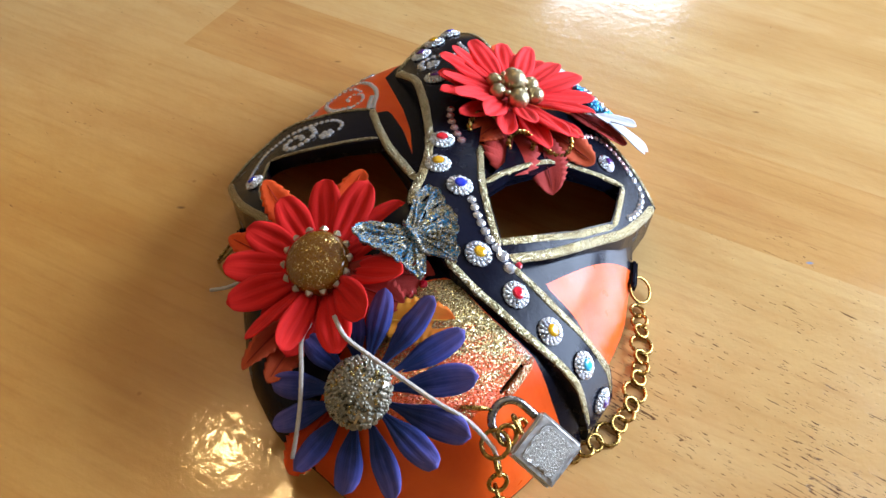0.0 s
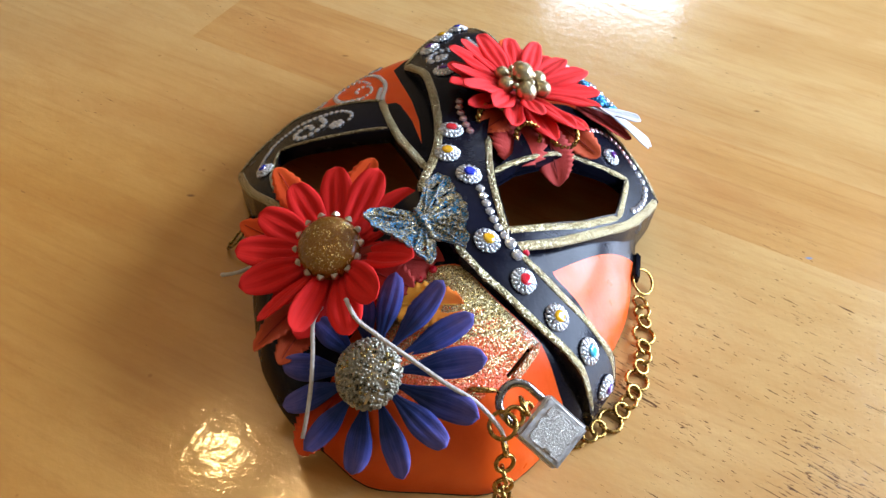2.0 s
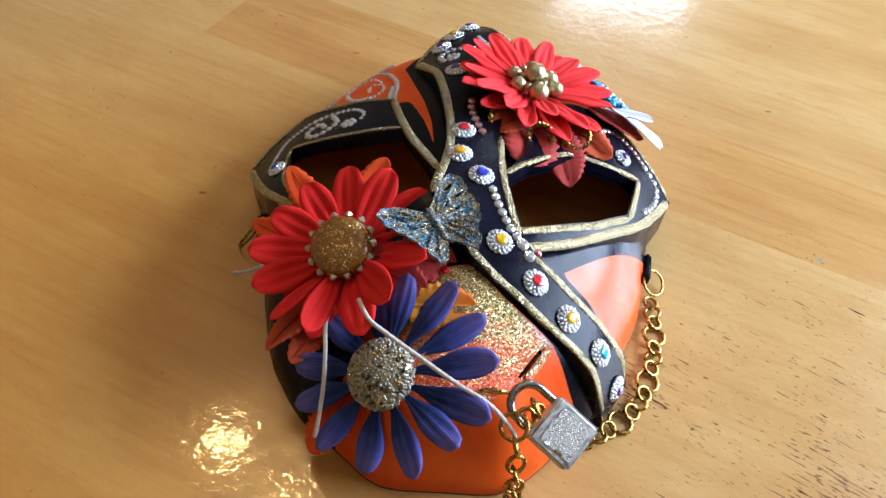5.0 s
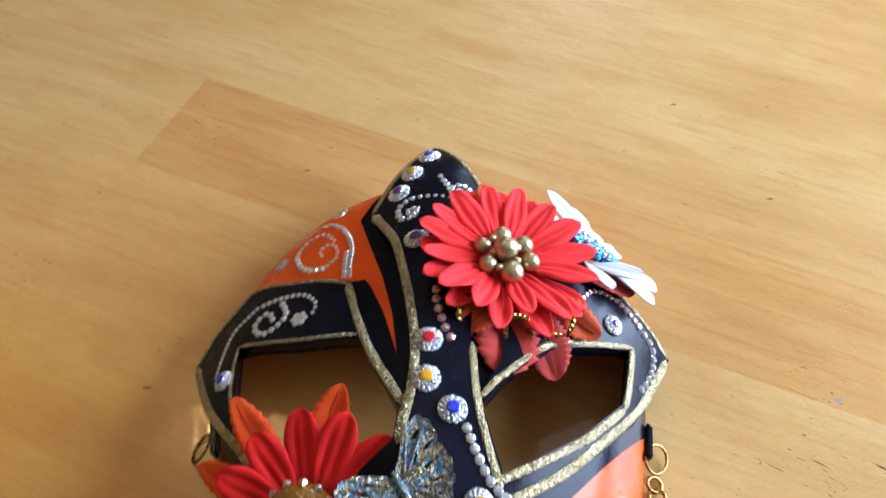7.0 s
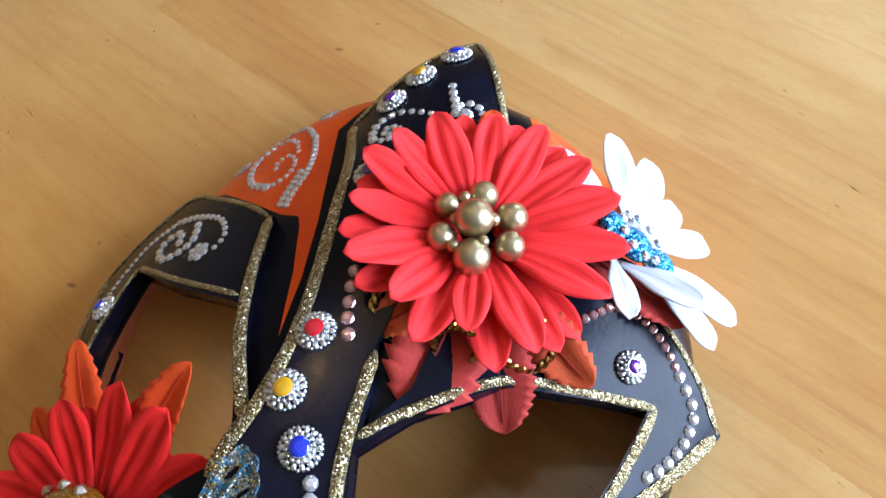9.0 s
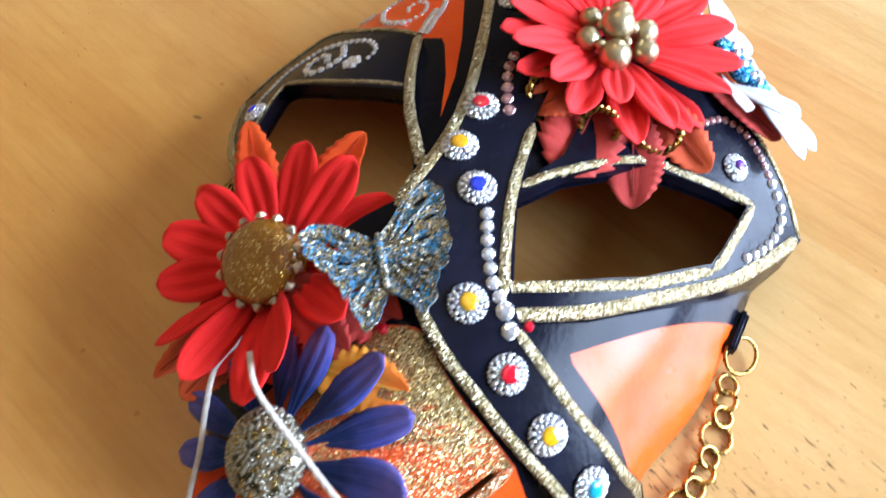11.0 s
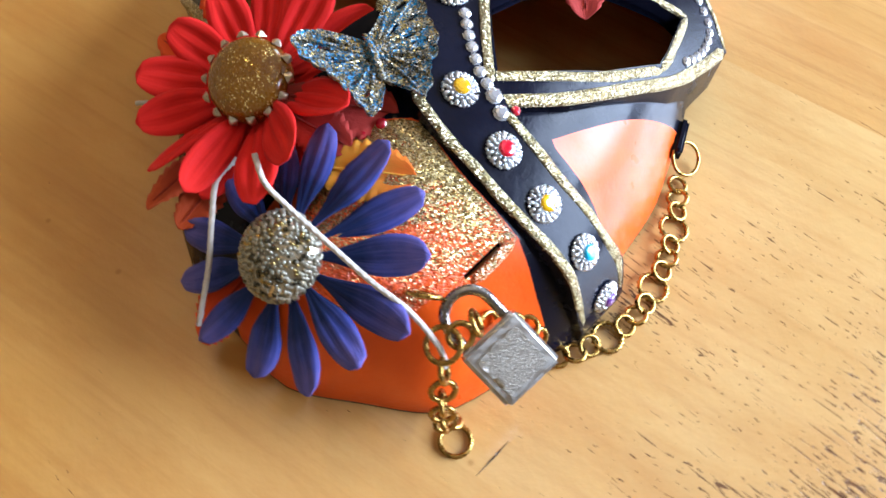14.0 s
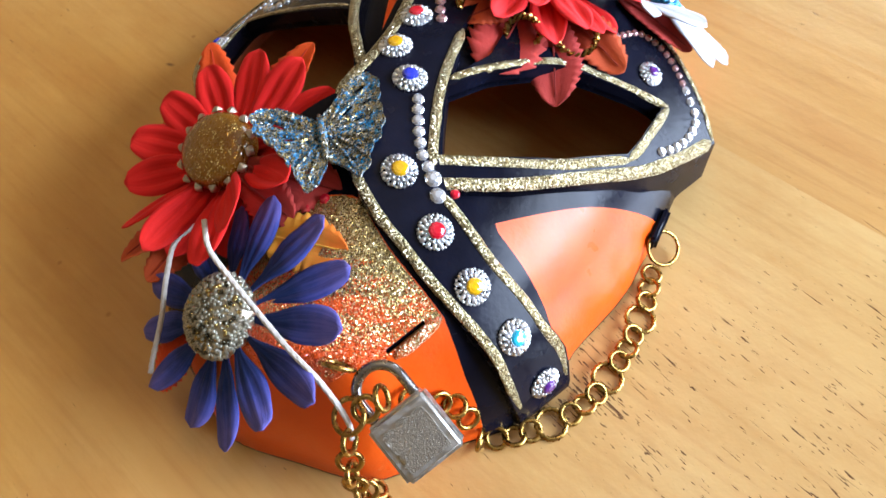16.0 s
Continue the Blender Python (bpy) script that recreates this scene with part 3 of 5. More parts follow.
GOGGLE_RIGHT = straight([(0.0110, 0.0210), (0.0120, 0.0000), (0.0160, -0.0180), (0.0228, -0.0250), (0.0370, -0.0175), (0.0556, -0.0035),
                         (0.0685, 0.0082), (0.0775, 0.0197), (0.0866, 0.0335), (0.0802, 0.0425), (0.0706, 0.0514), (0.0600, 0.0590),
                         (0.0460, 0.0600), (0.0290, 0.0545), (0.0235, 0.0360), (0.0215, 0.0180), (0.0150, 0.0070), (0.0130, 0.0180)])
GOGGLE_LEFT = straight([(-0.0849, 0.0358), (-0.0800, 0.0470), (-0.0730, 0.0560), (-0.0646, 0.0633), (-0.0490, 0.0602), (-0.0358, 0.0565),
                        (-0.0276, 0.0531), (-0.0232, 0.0360), (-0.0175, 0.0200), (-0.0110, 0.0070), (-0.0085, 0.0030), (-0.0060, -0.0100),
                        (-0.0110, -0.0240), (-0.0300, -0.0300), (-0.0480, -0.0220), (-0.0567, -0.0084), (-0.0620, -0.0030), (-0.0722, 0.0098), (-0.0790, 0.0225)])
STRAP = np.vstack([
    spline([(0.0028, 0.1285), (-0.0062, 0.1170), (-0.0150, 0.1035), (-0.0224, 0.0890)], 0.003),
    spline([(-0.0216, 0.0862), (-0.0141, 0.0700), (-0.0103, 0.0545), (-0.0076, 0.0380), (-0.0061, 0.0220), (-0.0072, 0.0080), (-0.0085, -0.0060),
            (-0.0050, -0.0230), (0.0022, -0.0328), (0.0098, -0.0397), (0.0170, -0.0441), (0.0250, -0.0486), (0.0330, -0.0526), (0.0395, -0.0553), (0.0447, -0.0578), (0.0490, -0.0606), (0.0522, -0.0613)], 0.003),
    spline([(0.0620, -0.0470), (0.0590, -0.0437), (0.0538, -0.0430), (0.0478, -0.0404), (0.0410, -0.0378), (0.0365, -0.0354), (0.0305, -0.0313), (0.0236, -0.0266), (0.0190, -0.0190),
            (0.0140, -0.0060), (0.0124, 0.0040), (0.0120, 0.0219), (0.0140, 0.0400), (0.0180, 0.0600), (0.0240, 0.0800)], 0.003),
    spline([(0.0240, 0.0890), (0.0188, 0.1010), (0.0112, 0.1165)], 0.003)])
SLOT = straight([(0.0196, -0.0640), (0.0262, -0.0554), (0.0269, -0.0560), (0.0203, -0.0646)])
FOREHEAD = straight([(-0.0112, 0.0222), (-0.0155, 0.0385), (-0.0208, 0.0525), (-0.0228, 0.0556), (-0.0284, 0.0558), (-0.0400, 0.0598), (-0.0550, 0.0650),
                     (-0.0720, 0.0690), (-0.0700, 0.0900), (-0.0400, 0.1150), (-0.0150, 0.1150), (-0.0190, 0.1020), (-0.0262, 0.0880), (-0.0215, 0.0718), (-0.0165, 0.0550), (-0.0128, 0.0380)])
FOREHEAD_RIGHT = straight([(0.0200, 0.1150), (0.0300, 0.0900), (0.0280, 0.0720), (0.0340, 0.0630), (0.0600, 0.0660), (0.0900, 0.0600), (0.0700, 0.1000)])
CHEEK = np.vstack([spline([(0.0850, 0.0130), (0.0755, 0.0080), (0.0540, -0.0095), (0.0353, -0.0258)], 0.003),
                   spline([(0.0365, -0.0275), (0.0438, -0.0319), (0.0515, -0.0369), (0.0580, -0.0423), (0.0640, -0.0440), (0.0800, -0.0300)], 0.003)])
CHIN = np.vstack([spline([(0.0490, -0.0735), (0.0450, -0.0680), (0.0412, -0.0637), (0.0378, -0.0609), (0.0345, -0.0573), (0.0312, -0.0538)], 0.003),
                  spline([(0.0306, -0.0530), (0.0243, -0.0494), (0.0143, -0.0436), (0.0036, -0.0344)], 0.003),
                  straight([(0.0020, -0.0340), (-0.0200, -0.0380), (-0.0310, -0.0550), (-0.0360, -0.0700), (-0.0330, -0.0950), (0.0300, -0.0950)], 0.002, False)])
GLITTER = np.vstack([spline([(0.0300, -0.0530), (0.0243, -0.0497), (0.0143, -0.0439), (0.0040, -0.0347)], 0.003),
                     spline([(0.0000, -0.0345), (-0.0150, -0.0400), (-0.0200, -0.0600), (-0.0100, -0.0750), (0.0051, -0.0764), (0.0150, -0.0692), (0.0210, -0.0648), (0.0270, -0.0574), (0.0302, -0.0536)], 0.003)])


def shell_paint(mid):
    x, y = mid[:, 0], mid[:, 1]
    idx = np.zeros(len(mid), int)
    for poly, k in ((FOREHEAD, 1), (FOREHEAD_RIGHT, 1), (CHEEK, 1), (CHIN, 1), (GLITTER, 2)):
        idx[inside(poly, x, y)] = k
    return idx


mask = thing("mask", "black and orange painted mask with gold glitter trim and rhinestones", "mask")


part("face_shell", solid(RIM, [EYE_RIGHT, EYE_LEFT, SLOT], base, lambda x, y: base(x, y) - 0.0022,
                         [FOREHEAD, FOREHEAD_RIGHT, CHEEK, CHIN, GLITTER], shell_paint, 3, 0.0028), [BLACK, ORANGE, GOLD_PATCH, INSIDE], mask,
     "orange and black painted face shell", angle=50)


def under(x, y):
    return np.where(inside(RIM, x, y), base(x, y) - 0.0015, 0.0008)


def goggle_top(x, y):
    return top(x, y) - 0.0016 - 0.017 * np.exp(-((np.asarray(x) + 0.036) / 0.022) ** 2 - ((np.asarray(y) + 0.034) / 0.020) ** 2)


part("goggle_piece", solid(GOGGLE_RIGHT, [EYE_RIGHT], goggle_top, under), BLACK, mask, "raised black panel round an eye opening")
part("goggle_piece", solid(GOGGLE_LEFT, [EYE_LEFT], goggle_top, under), BLACK, mask, "raised black panel round an eye opening")


def strap_top(x, y):
    y = np.asarray(y, float)
    x = np.asarray(x, float)
    # the end at the jaw bends down to the table
    bend = np.maximum((x - 0.047) * 0.8 - (y + 0.051) * 0.6, 0)
    arch = 8.5 * (x - 0.003) ** 2 * np.clip((y - 0.045) / 0.03, 0, 1)
    return top(x, y) - 0.0006 - arch + 0.0030 * np.exp(-((y - 0.066) / 0.025) ** 2) + 0.0015 * np.exp(-((x - 0.042) / 0.012) ** 2) * (y < -0.03) - 125 * bend * bend


def strap_under(x, y):
    return np.where(inside(RIM, x, y), under(x, y), np.maximum(strap_top(x, y) - 0.0065, 0.0012))


part("centre_strap", solid(STRAP, [], strap_top, strap_under), BLACK, mask, "raised black strap from brow to jaw")


def ribbon(points, width, height, surface, seed, lift=0.0):
    """A thick uneven bead of glitter glue laid along a line on a surface."""
    s = spline(points, 0.0012)
    d = np.gradient(s, axis=0)
    d /= np.maximum(np.linalg.norm(d, axis=1, keepdims=True), 1e-9)
    nrm = np.stack([-d[:, 1], d[:, 0]], -1)
    bm = bmesh.new()
    rows = []
    for i, (p, q) in enumerate(zip(s, nrm)):
        w = width * (0.5 + 0.06 * noise.noise((seed * 9.1 + p[0] * 180, p[1] * 180, 0.0)))
        end = min(1.0, 0.35 + 0.35 * min(i, len(s) - 1 - i))
        row = []
        for k, (a, h) in enumerate(((-1, -1.2), (-0.98, 0.35), (-0.75, 0.9), (0, 1.0), (0.75, 0.9), (0.98, 0.35), (1, -1.2))):
            a += 0.05 * noise.noise((p[0] * 500, p[1] * 500, seed + k))
            x, y = p + q * a * w * end
            hh = height * h * (1 + 0.16 * noise.noise((x * 600, y * 600, seed))) * end
            row.append(bm.verts.new((x, y, float(surface(x, y)) + lift + hh)))
        rows.append(row)
    for a, b in zip(rows, rows[1:]):
        for k in range(6):
            bm.faces.new((a[k], a[k + 1], b[k + 1], b[k]))
    bm.faces.new(rows[0]), bm.faces.new(rows[-1][::-1])
    bmesh.ops.recalc_face_normals(bm, faces=bm.faces)
    return bm


GOGGLE_RIGHT_TRIMS = [  # line, width, height, surface
    ([(0.0165, -0.0205), (0.0300, -0.0140), (0.0468, -0.0043), (0.0635, 0.0092)], 0.0025, 0.0005, goggle_top),
    ([(0.0635, 0.0092), (0.0662, 0.0165), (0.0706, 0.0325)], 0.0023, 0.0005, goggle_top),
    ([(0.0706, 0.0328), (0.0530, 0.0293), (0.0385, 0.0258), (0.0220, 0.0130), (0.0142, 0.0050)], 0.0021, 0.0005, goggle_top),
    ([(0.0125, 0.0230), (0.0128, 0.0080), (0.0142, -0.0040), (0.0176, -0.0190), (0.0190, -0.0215)], 0.0025, 0.0005, strap_top),
    ([(0.0196, -0.0258), (0.0368, -0.0165), (0.0550, -0.0022), (0.0680, 0.0094), (0.0770, 0.0206), (0.0852, 0.0328)], 0.0028, 0.00055, goggle_top),
    ([(0.0858, 0.0335), (0.0795, 0.0425), (0.0700, 0.0512), (0.0600, 0.0580)], 0.0015, 0.00045, goggle_top),
]
GOGGLE_LEFT_TRIMS = [
    ([(-0.0843, 0.0352), (-0.0785, 0.0220), (-0.0715, 0.0100), (-0.0610, -0.0025), (-0.0550, -0.0100)], 0.0026, 0.0005, goggle_top),
    ([(-0.0840, 0.0362), (-0.0795, 0.0465), (-0.0725, 0.0550), (-0.0643, 0.0622), (-0.0490, 0.0592), (-0.0358, 0.0556), (-0.0285, 0.0522)], 0.0015, 0.00045, goggle_top),
    ([(-0.0285, 0.0525), (-0.0243, 0.0360), (-0.0190, 0.0210), (-0.0120, 0.0080), (-0.0085, 0.0020)], 0.0029, 0.0005, goggle_top),
    ([(-0.0240, 0.0290), (-0.0445, 0.0315), (-0.0670, 0.0367)], 0.0016, 0.0005, goggle_top),
    ([(-0.0672, 0.0365), (-0.0672, 0.0230), (-0.0650, 0.0120), (-0.0570, -0.0030)], 0.0014, 0.0005, goggle_top),
]
STRAP_TRIMS = [
    ([(0.0028, 0.1275), (-0.0055, 0.1163), (-0.0142, 0.1030), (-0.0213, 0.0890)], 0.0022, 0.0005, strap_top),
    ([(-0.0211, 0.0880), (-0.0130, 0.0700), (-0.0094, 0.0545), (-0.0067, 0.0380), (-0.0053, 0.0220), (-0.0064, 0.0080), (-0.0090, -0.0030), (-0.0105, -0.0100)], 0.0031, 0.0005, strap_top),
    ([(0.0032, 0.1275), (0.0107, 0.1157), (0.0180, 0.1005), (0.0232, 0.0880)], 0.0018, 0.0005, strap_top),
    ([(0.0016, -0.0305), (0.0107, -0.0386), (0.0175, -0.0428), (0.0250, -0.0472), (0.0330, -0.0511), (0.0395, -0.0539), (0.0443, -0.0563), (0.0486, -0.0590), (0.0519, -0.0598)], 0.0026, 0.00055, strap_top),
    ([(0.0225, -0.0276), (0.0302, -0.0327), (0.0362, -0.0367), (0.0408, -0.0391), (0.0475, -0.0417), (0.0533, -0.0444), (0.0580, -0.0451), (0.0607, -0.0472)], 0.0025, 0.00055, strap_top),
]
for k, (line, w, h, f) in enumerate(GOGGLE_RIGHT_TRIMS + GOGGLE_LEFT_TRIMS + STRAP_TRIMS):
    part("glitter_trim", ribbon(line, w, h, f, k), GOLD_TRIM, mask, "gold glitter glue line" if k == 0 else "", angle=180)
part("slot_lip", ribbon([(0.0218, -0.0646), (0.0250, -0.0606), (0.0280, -0.0563), (0.0300, -0.0532)], 0.0022, 0.0010, base, 77), LIP, mask, "raised glitter lip beside the mouth slot", angle=180)


def surface_frame(x, y, f, lift=0.0):
    e = 0.001
    n = Vector((-float(f(x + e, y) - f(x - e, y)) / (2 * e), -float(f(x, y + e) - f(x, y - e)) / (2 * e), 1)).normalized()
    return frame_of(Vector((x, y, float(f(x, y)))) + n * lift, n)


# ---- rhinestones ----


def gem_mesh(name, mat, sides=8):
    """A faceted dome, one metre across before scaling."""
    bm = bmesh.new()
    rings = []
    for r, z, off in ((0.5, -0.1, 0), (0.5, 0.08, 0), (0.40, 0.30, 0.5), (0.22, 0.42, 0)):
        rings.append([bm.verts.new((r * math.cos(math.tau * (k + off) / sides), r * math.sin(math.tau * (k + off) / sides), z)) for k in range(sides)])
    for a, b in zip(rings, rings[1:]):
        for k in range(sides):
            bm.faces.new((a[k], a[(k + 1) % sides], b[(k + 1) % sides], b[k]))
    bm.faces.new(rings[-1])
    bm.faces.new(rings[0][::-1])
    me = bpy.data.meshes.new(name)
    bm.to_mesh(me)
    bm.free()
    me.materials.append(mat)
    return me


CLEAR_GEM, PINK_GEM = gem_mesh("rhinestone", CLEAR), gem_mesh("rhinestone", PINK)


def gem(x, y, f, size, me=None, lift=0.0):
    share("rhinestone", me or CLEAR_GEM, surface_frame(x, y, f, lift) @ Matrix.Diagonal((size * 1.15, size * 1.15, size * 0.9, 1)), mask)


def gems(line, step, sizes, f, me=None):
    pts = even(line, step)
    for k, (x, y) in enumerate(pts):
        s = sizes if not hasattr(sizes, "__len__") else sizes[0] + (sizes[1] - sizes[0]) * k / max(len(pts) - 1, 1)
        gem(x, y, f, s, me)


def flower_setting():
    """Silver setting: dished disc, ring of beads, scalloped edge; 9.6 mm across."""
    bm = bmesh.new()
    bmesh.ops.create_cone(bm, cap_ends=True, segments=24, radius1=0.0031, radius2=0.0027, depth=0.0012, matrix=Matrix.Translation((0, 0, 0.0004)))
    for k in range(14):
        a = math.tau * k / 14
        bmesh.ops.create_icosphere(bm, subdivisions=2, radius=0.00100, matrix=pose(0.0036 * math.cos(a), 0.0036 * math.sin(a), 0.0006) @ pose(0, 0, 0, 0, 0, math.degrees(a)) @ pose(0, 0, 0, 0, 14, 0) @ Matrix.Diagonal((1.05, 0.62, 0.8, 1)))
        a += math.tau / 28
        bmesh.ops.create_icosphere(bm, subdivisions=1, radius=0.00046, matrix=pose(0.0042 * math.cos(a), 0.0042 * math.sin(a), 0.0004))
        bmesh.ops.create_icosphere(bm, subdivisions=1, radius=0.00060, matrix=pose(0.0027 * math.cos(a), 0.0027 * math.sin(a), 0.0014))
    bmesh.ops.create_cone(bm, cap_ends=True, segments=16, radius1=0.0024, radius2=0.0021, depth=0.0014, matrix=Matrix.Translation((0, 0, 0.0014)))
    me = bpy.data.meshes.new("flower_setting")
    bm.to_mesh(me)
    bm.free()
    me.materials.append(SILVER)
    me.polygons.foreach_set("use_smooth", [True] * len(me.polygons))
    me.set_sharp_from_angle(angle=radians(50))
    return me


SETTING = flower_setting()
STONE_MESH = {k: gem_mesh("stone", m, 12) for k, m in STONES.items()}
FLOWER_STONES = [
    (0.0010, 0.1155, "blue"), (-0.0058, 0.1050, "yellow"), (-0.0110, 0.0950, "purple"), (-0.0045, 0.0660, "purple"),
    (-0.0010, 0.0237, "red"), (-0.0020, 0.0100, "yellow"), (0.0055, 0.0000, "blue"), (0.0118, -0.0268, "yellow"), (0.0238, -0.0372, "red"),
    (0.0350, -0.0450, "yellow"), (0.0468, -0.0502, "turquoise"), (0.0558, -0.0524, "purple")]
for x, y, c in FLOWER_STONES:
    s = share("flower_setting", SETTING, surface_frame(x, y, strap_top) @ pose(0, 0, 0, 0, 0, 40 * x * 999), mask)
    share("stone", STONE_MESH[c], pose(0, 0, 0.0020) @ Matrix.Diagonal((0.0042, 0.0042, 0.0018, 1)), s)
for x, y, c in ((-0.0700, 0.0232, "blue"), (0.0632, 0.0390, "purple")):
    s = share("flower_setting", SETTING, surface_frame(x, y, goggle_top) @ Matrix.Diagonal((0.85, 0.85, 1, 1)), mask)
    share("stone", STONE_MESH[c], pose(0, 0, 0.0020) @ Matrix.Diagonal((0.0040, 0.0040, 0.0018, 1)), s)

gems([(0.0095, -0.0055), (0.0120, -0.0130), (0.0155, -0.0205), (0.0176, -0.0228)], 0.0032, 0.0028, strap_top)
gem(0.0252, -0.0258, goggle_top, 0.0021, STONE_MESH["red"])
gem(0.0196, -0.0252, strap_top, 0.0038), gem(0.0218, -0.0287, strap_top, 0.0036)
gems([(0.0018, 0.0432), (0.0019, 0.0377), (0.0043, 0.0283), (0.0058, 0.0248)], 0.0042, 0.0028, strap_top, PINK_GEM)
gems([(0.0500, 0.0440), (0.0530, 0.0470), (0.0578, 0.0512), (0.0643, 0.0507), (0.0694, 0.0475), (0.0745, 0.0420)], 0.0022, 0.0020, goggle_top, PINK_GEM)
gems([(0.0745, 0.0420), (0.0788, 0.0365), (0.0791, 0.0324), (0.0776, 0.0269), (0.0742, 0.0212), (0.0714, 0.0181)], 0.0030, 0.0026, goggle_top)
gems([(-0.0740, 0.0263), (-0.0730, 0.0352), (-0.0702, 0.0448), (-0.0625, 0.0522)], 0.0020, (0.0014, 0.0018), goggle_top)
gems([(-0.0600, 0.0525), (-0.0542, 0.0531), (-0.0445, 0.0516), (-0.0394, 0.0462), (-0.0400, 0.0420)], 0.0024, (0.0022, 0.0015), goggle_top)
gems([(-0.0521, 0.0500), (-0.0500, 0.0451), (-0.0514, 0.0415), (-0.0566, 0.0384), (-0.0609, 0.0404), (-0.0615, 0.0450), (-0.0573, 0.0477), (-0.0550, 0.0440)], 0.0027, 0.0024, goggle_top)
for k in range(6):
    gem(-0.0447 + 0.0020 * math.cos(k * math.tau / 6), 0.0405 + 0.0020 * math.sin(k * math.tau / 6), goggle_top, 0.0022)
gem(-0.0447, 0.0405, goggle_top, 0.0020)
# spirals on the orange brow
gems([(-0.0286, 0.0590), (-0.0288, 0.0650), (-0.0284, 0.0716), (-0.0296, 0.0784), (-0.0328, 0.0855)], 0.0019, 0.0020, base)
gems([(-0.0306, 0.0592), (-0.0308, 0.0650), (-0.0304, 0.0714)], 0.0019, 0.0020, base)
gems([(-0.0328, 0.0855), (-0.0394, 0.0911), (-0.0451, 0.0908), (-0.0520, 0.0870)], 0.0020, (0.0021, 0.0013), base)
gems([(-0.0360, 0.0800), (-0.0400, 0.0850), (-0.0460, 0.0850), (-0.0505, 0.0783), (-0.0487, 0.0710), (-0.0448, 0.0669), (-0.0394, 0.0658)], 0.0025, (0.0014, 0.0027), base)
gems([(-0.0375, 0.0668), (-0.0344, 0.0705), (-0.0350, 0.0760), (-0.0385, 0.0785), (-0.0412, 0.0760), (-0.0405, 0.0733)], 0.0021, 0.0015, base)
for cx, cy in ((-0.0350, 0.0975), (-0.0575, 0.0775)):
    for k in range(6):
        gem(cx + 0.0022 * math.cos(k * math.tau / 6), cy + 0.0022 * math.sin(k * math.tau / 6), base, 0.0023)
    gem(cx, cy, base, 0.0020)
# dark red stones beside the strap, under the butterfly
for x, y in ((-0.0085, -0.0387), (-0.0045, -0.0362)):
    gem(x, y, base, 0.0024, STONE_MESH["red"])
# swirl on the brow of the strap
gems([(0.0048, 0.1008), (0.0064, 0.0968), (0.0080, 0.0937), (0.0090, 0.0908)], 0.0030, (0.0020, 0.0027), strap_top)
gem(0.0114, 0.0908, strap_top, 0.0036)
gems([(0.0090, 0.0940), (0.0120, 0.0952), (0.0150, 0.0935), (0.0162, 0.0900)], 0.0026, 0.0020, strap_top)
gems([(0.0080, 0.0880), (0.0030, 0.0895), (-0.0039, 0.0900), (-0.0081, 0.0890), (-0.0108, 0.0862), (-0.0113, 0.0825), (-0.0098, 0.0788)], 0.0027, (0.0014, 0.0026), strap_top)
gems([(-0.0072, 0.0784), (-0.0048, 0.0798), (-0.0040, 0.0830)], 0.0020, 0.0019, strap_top)
for k in range(5):
    gem(-0.0062 + 0.0016 * math.cos(k * math.tau / 5), 0.0822 + 0.0016 * math.sin(k * math.tau / 5), strap_top, 0.0019)

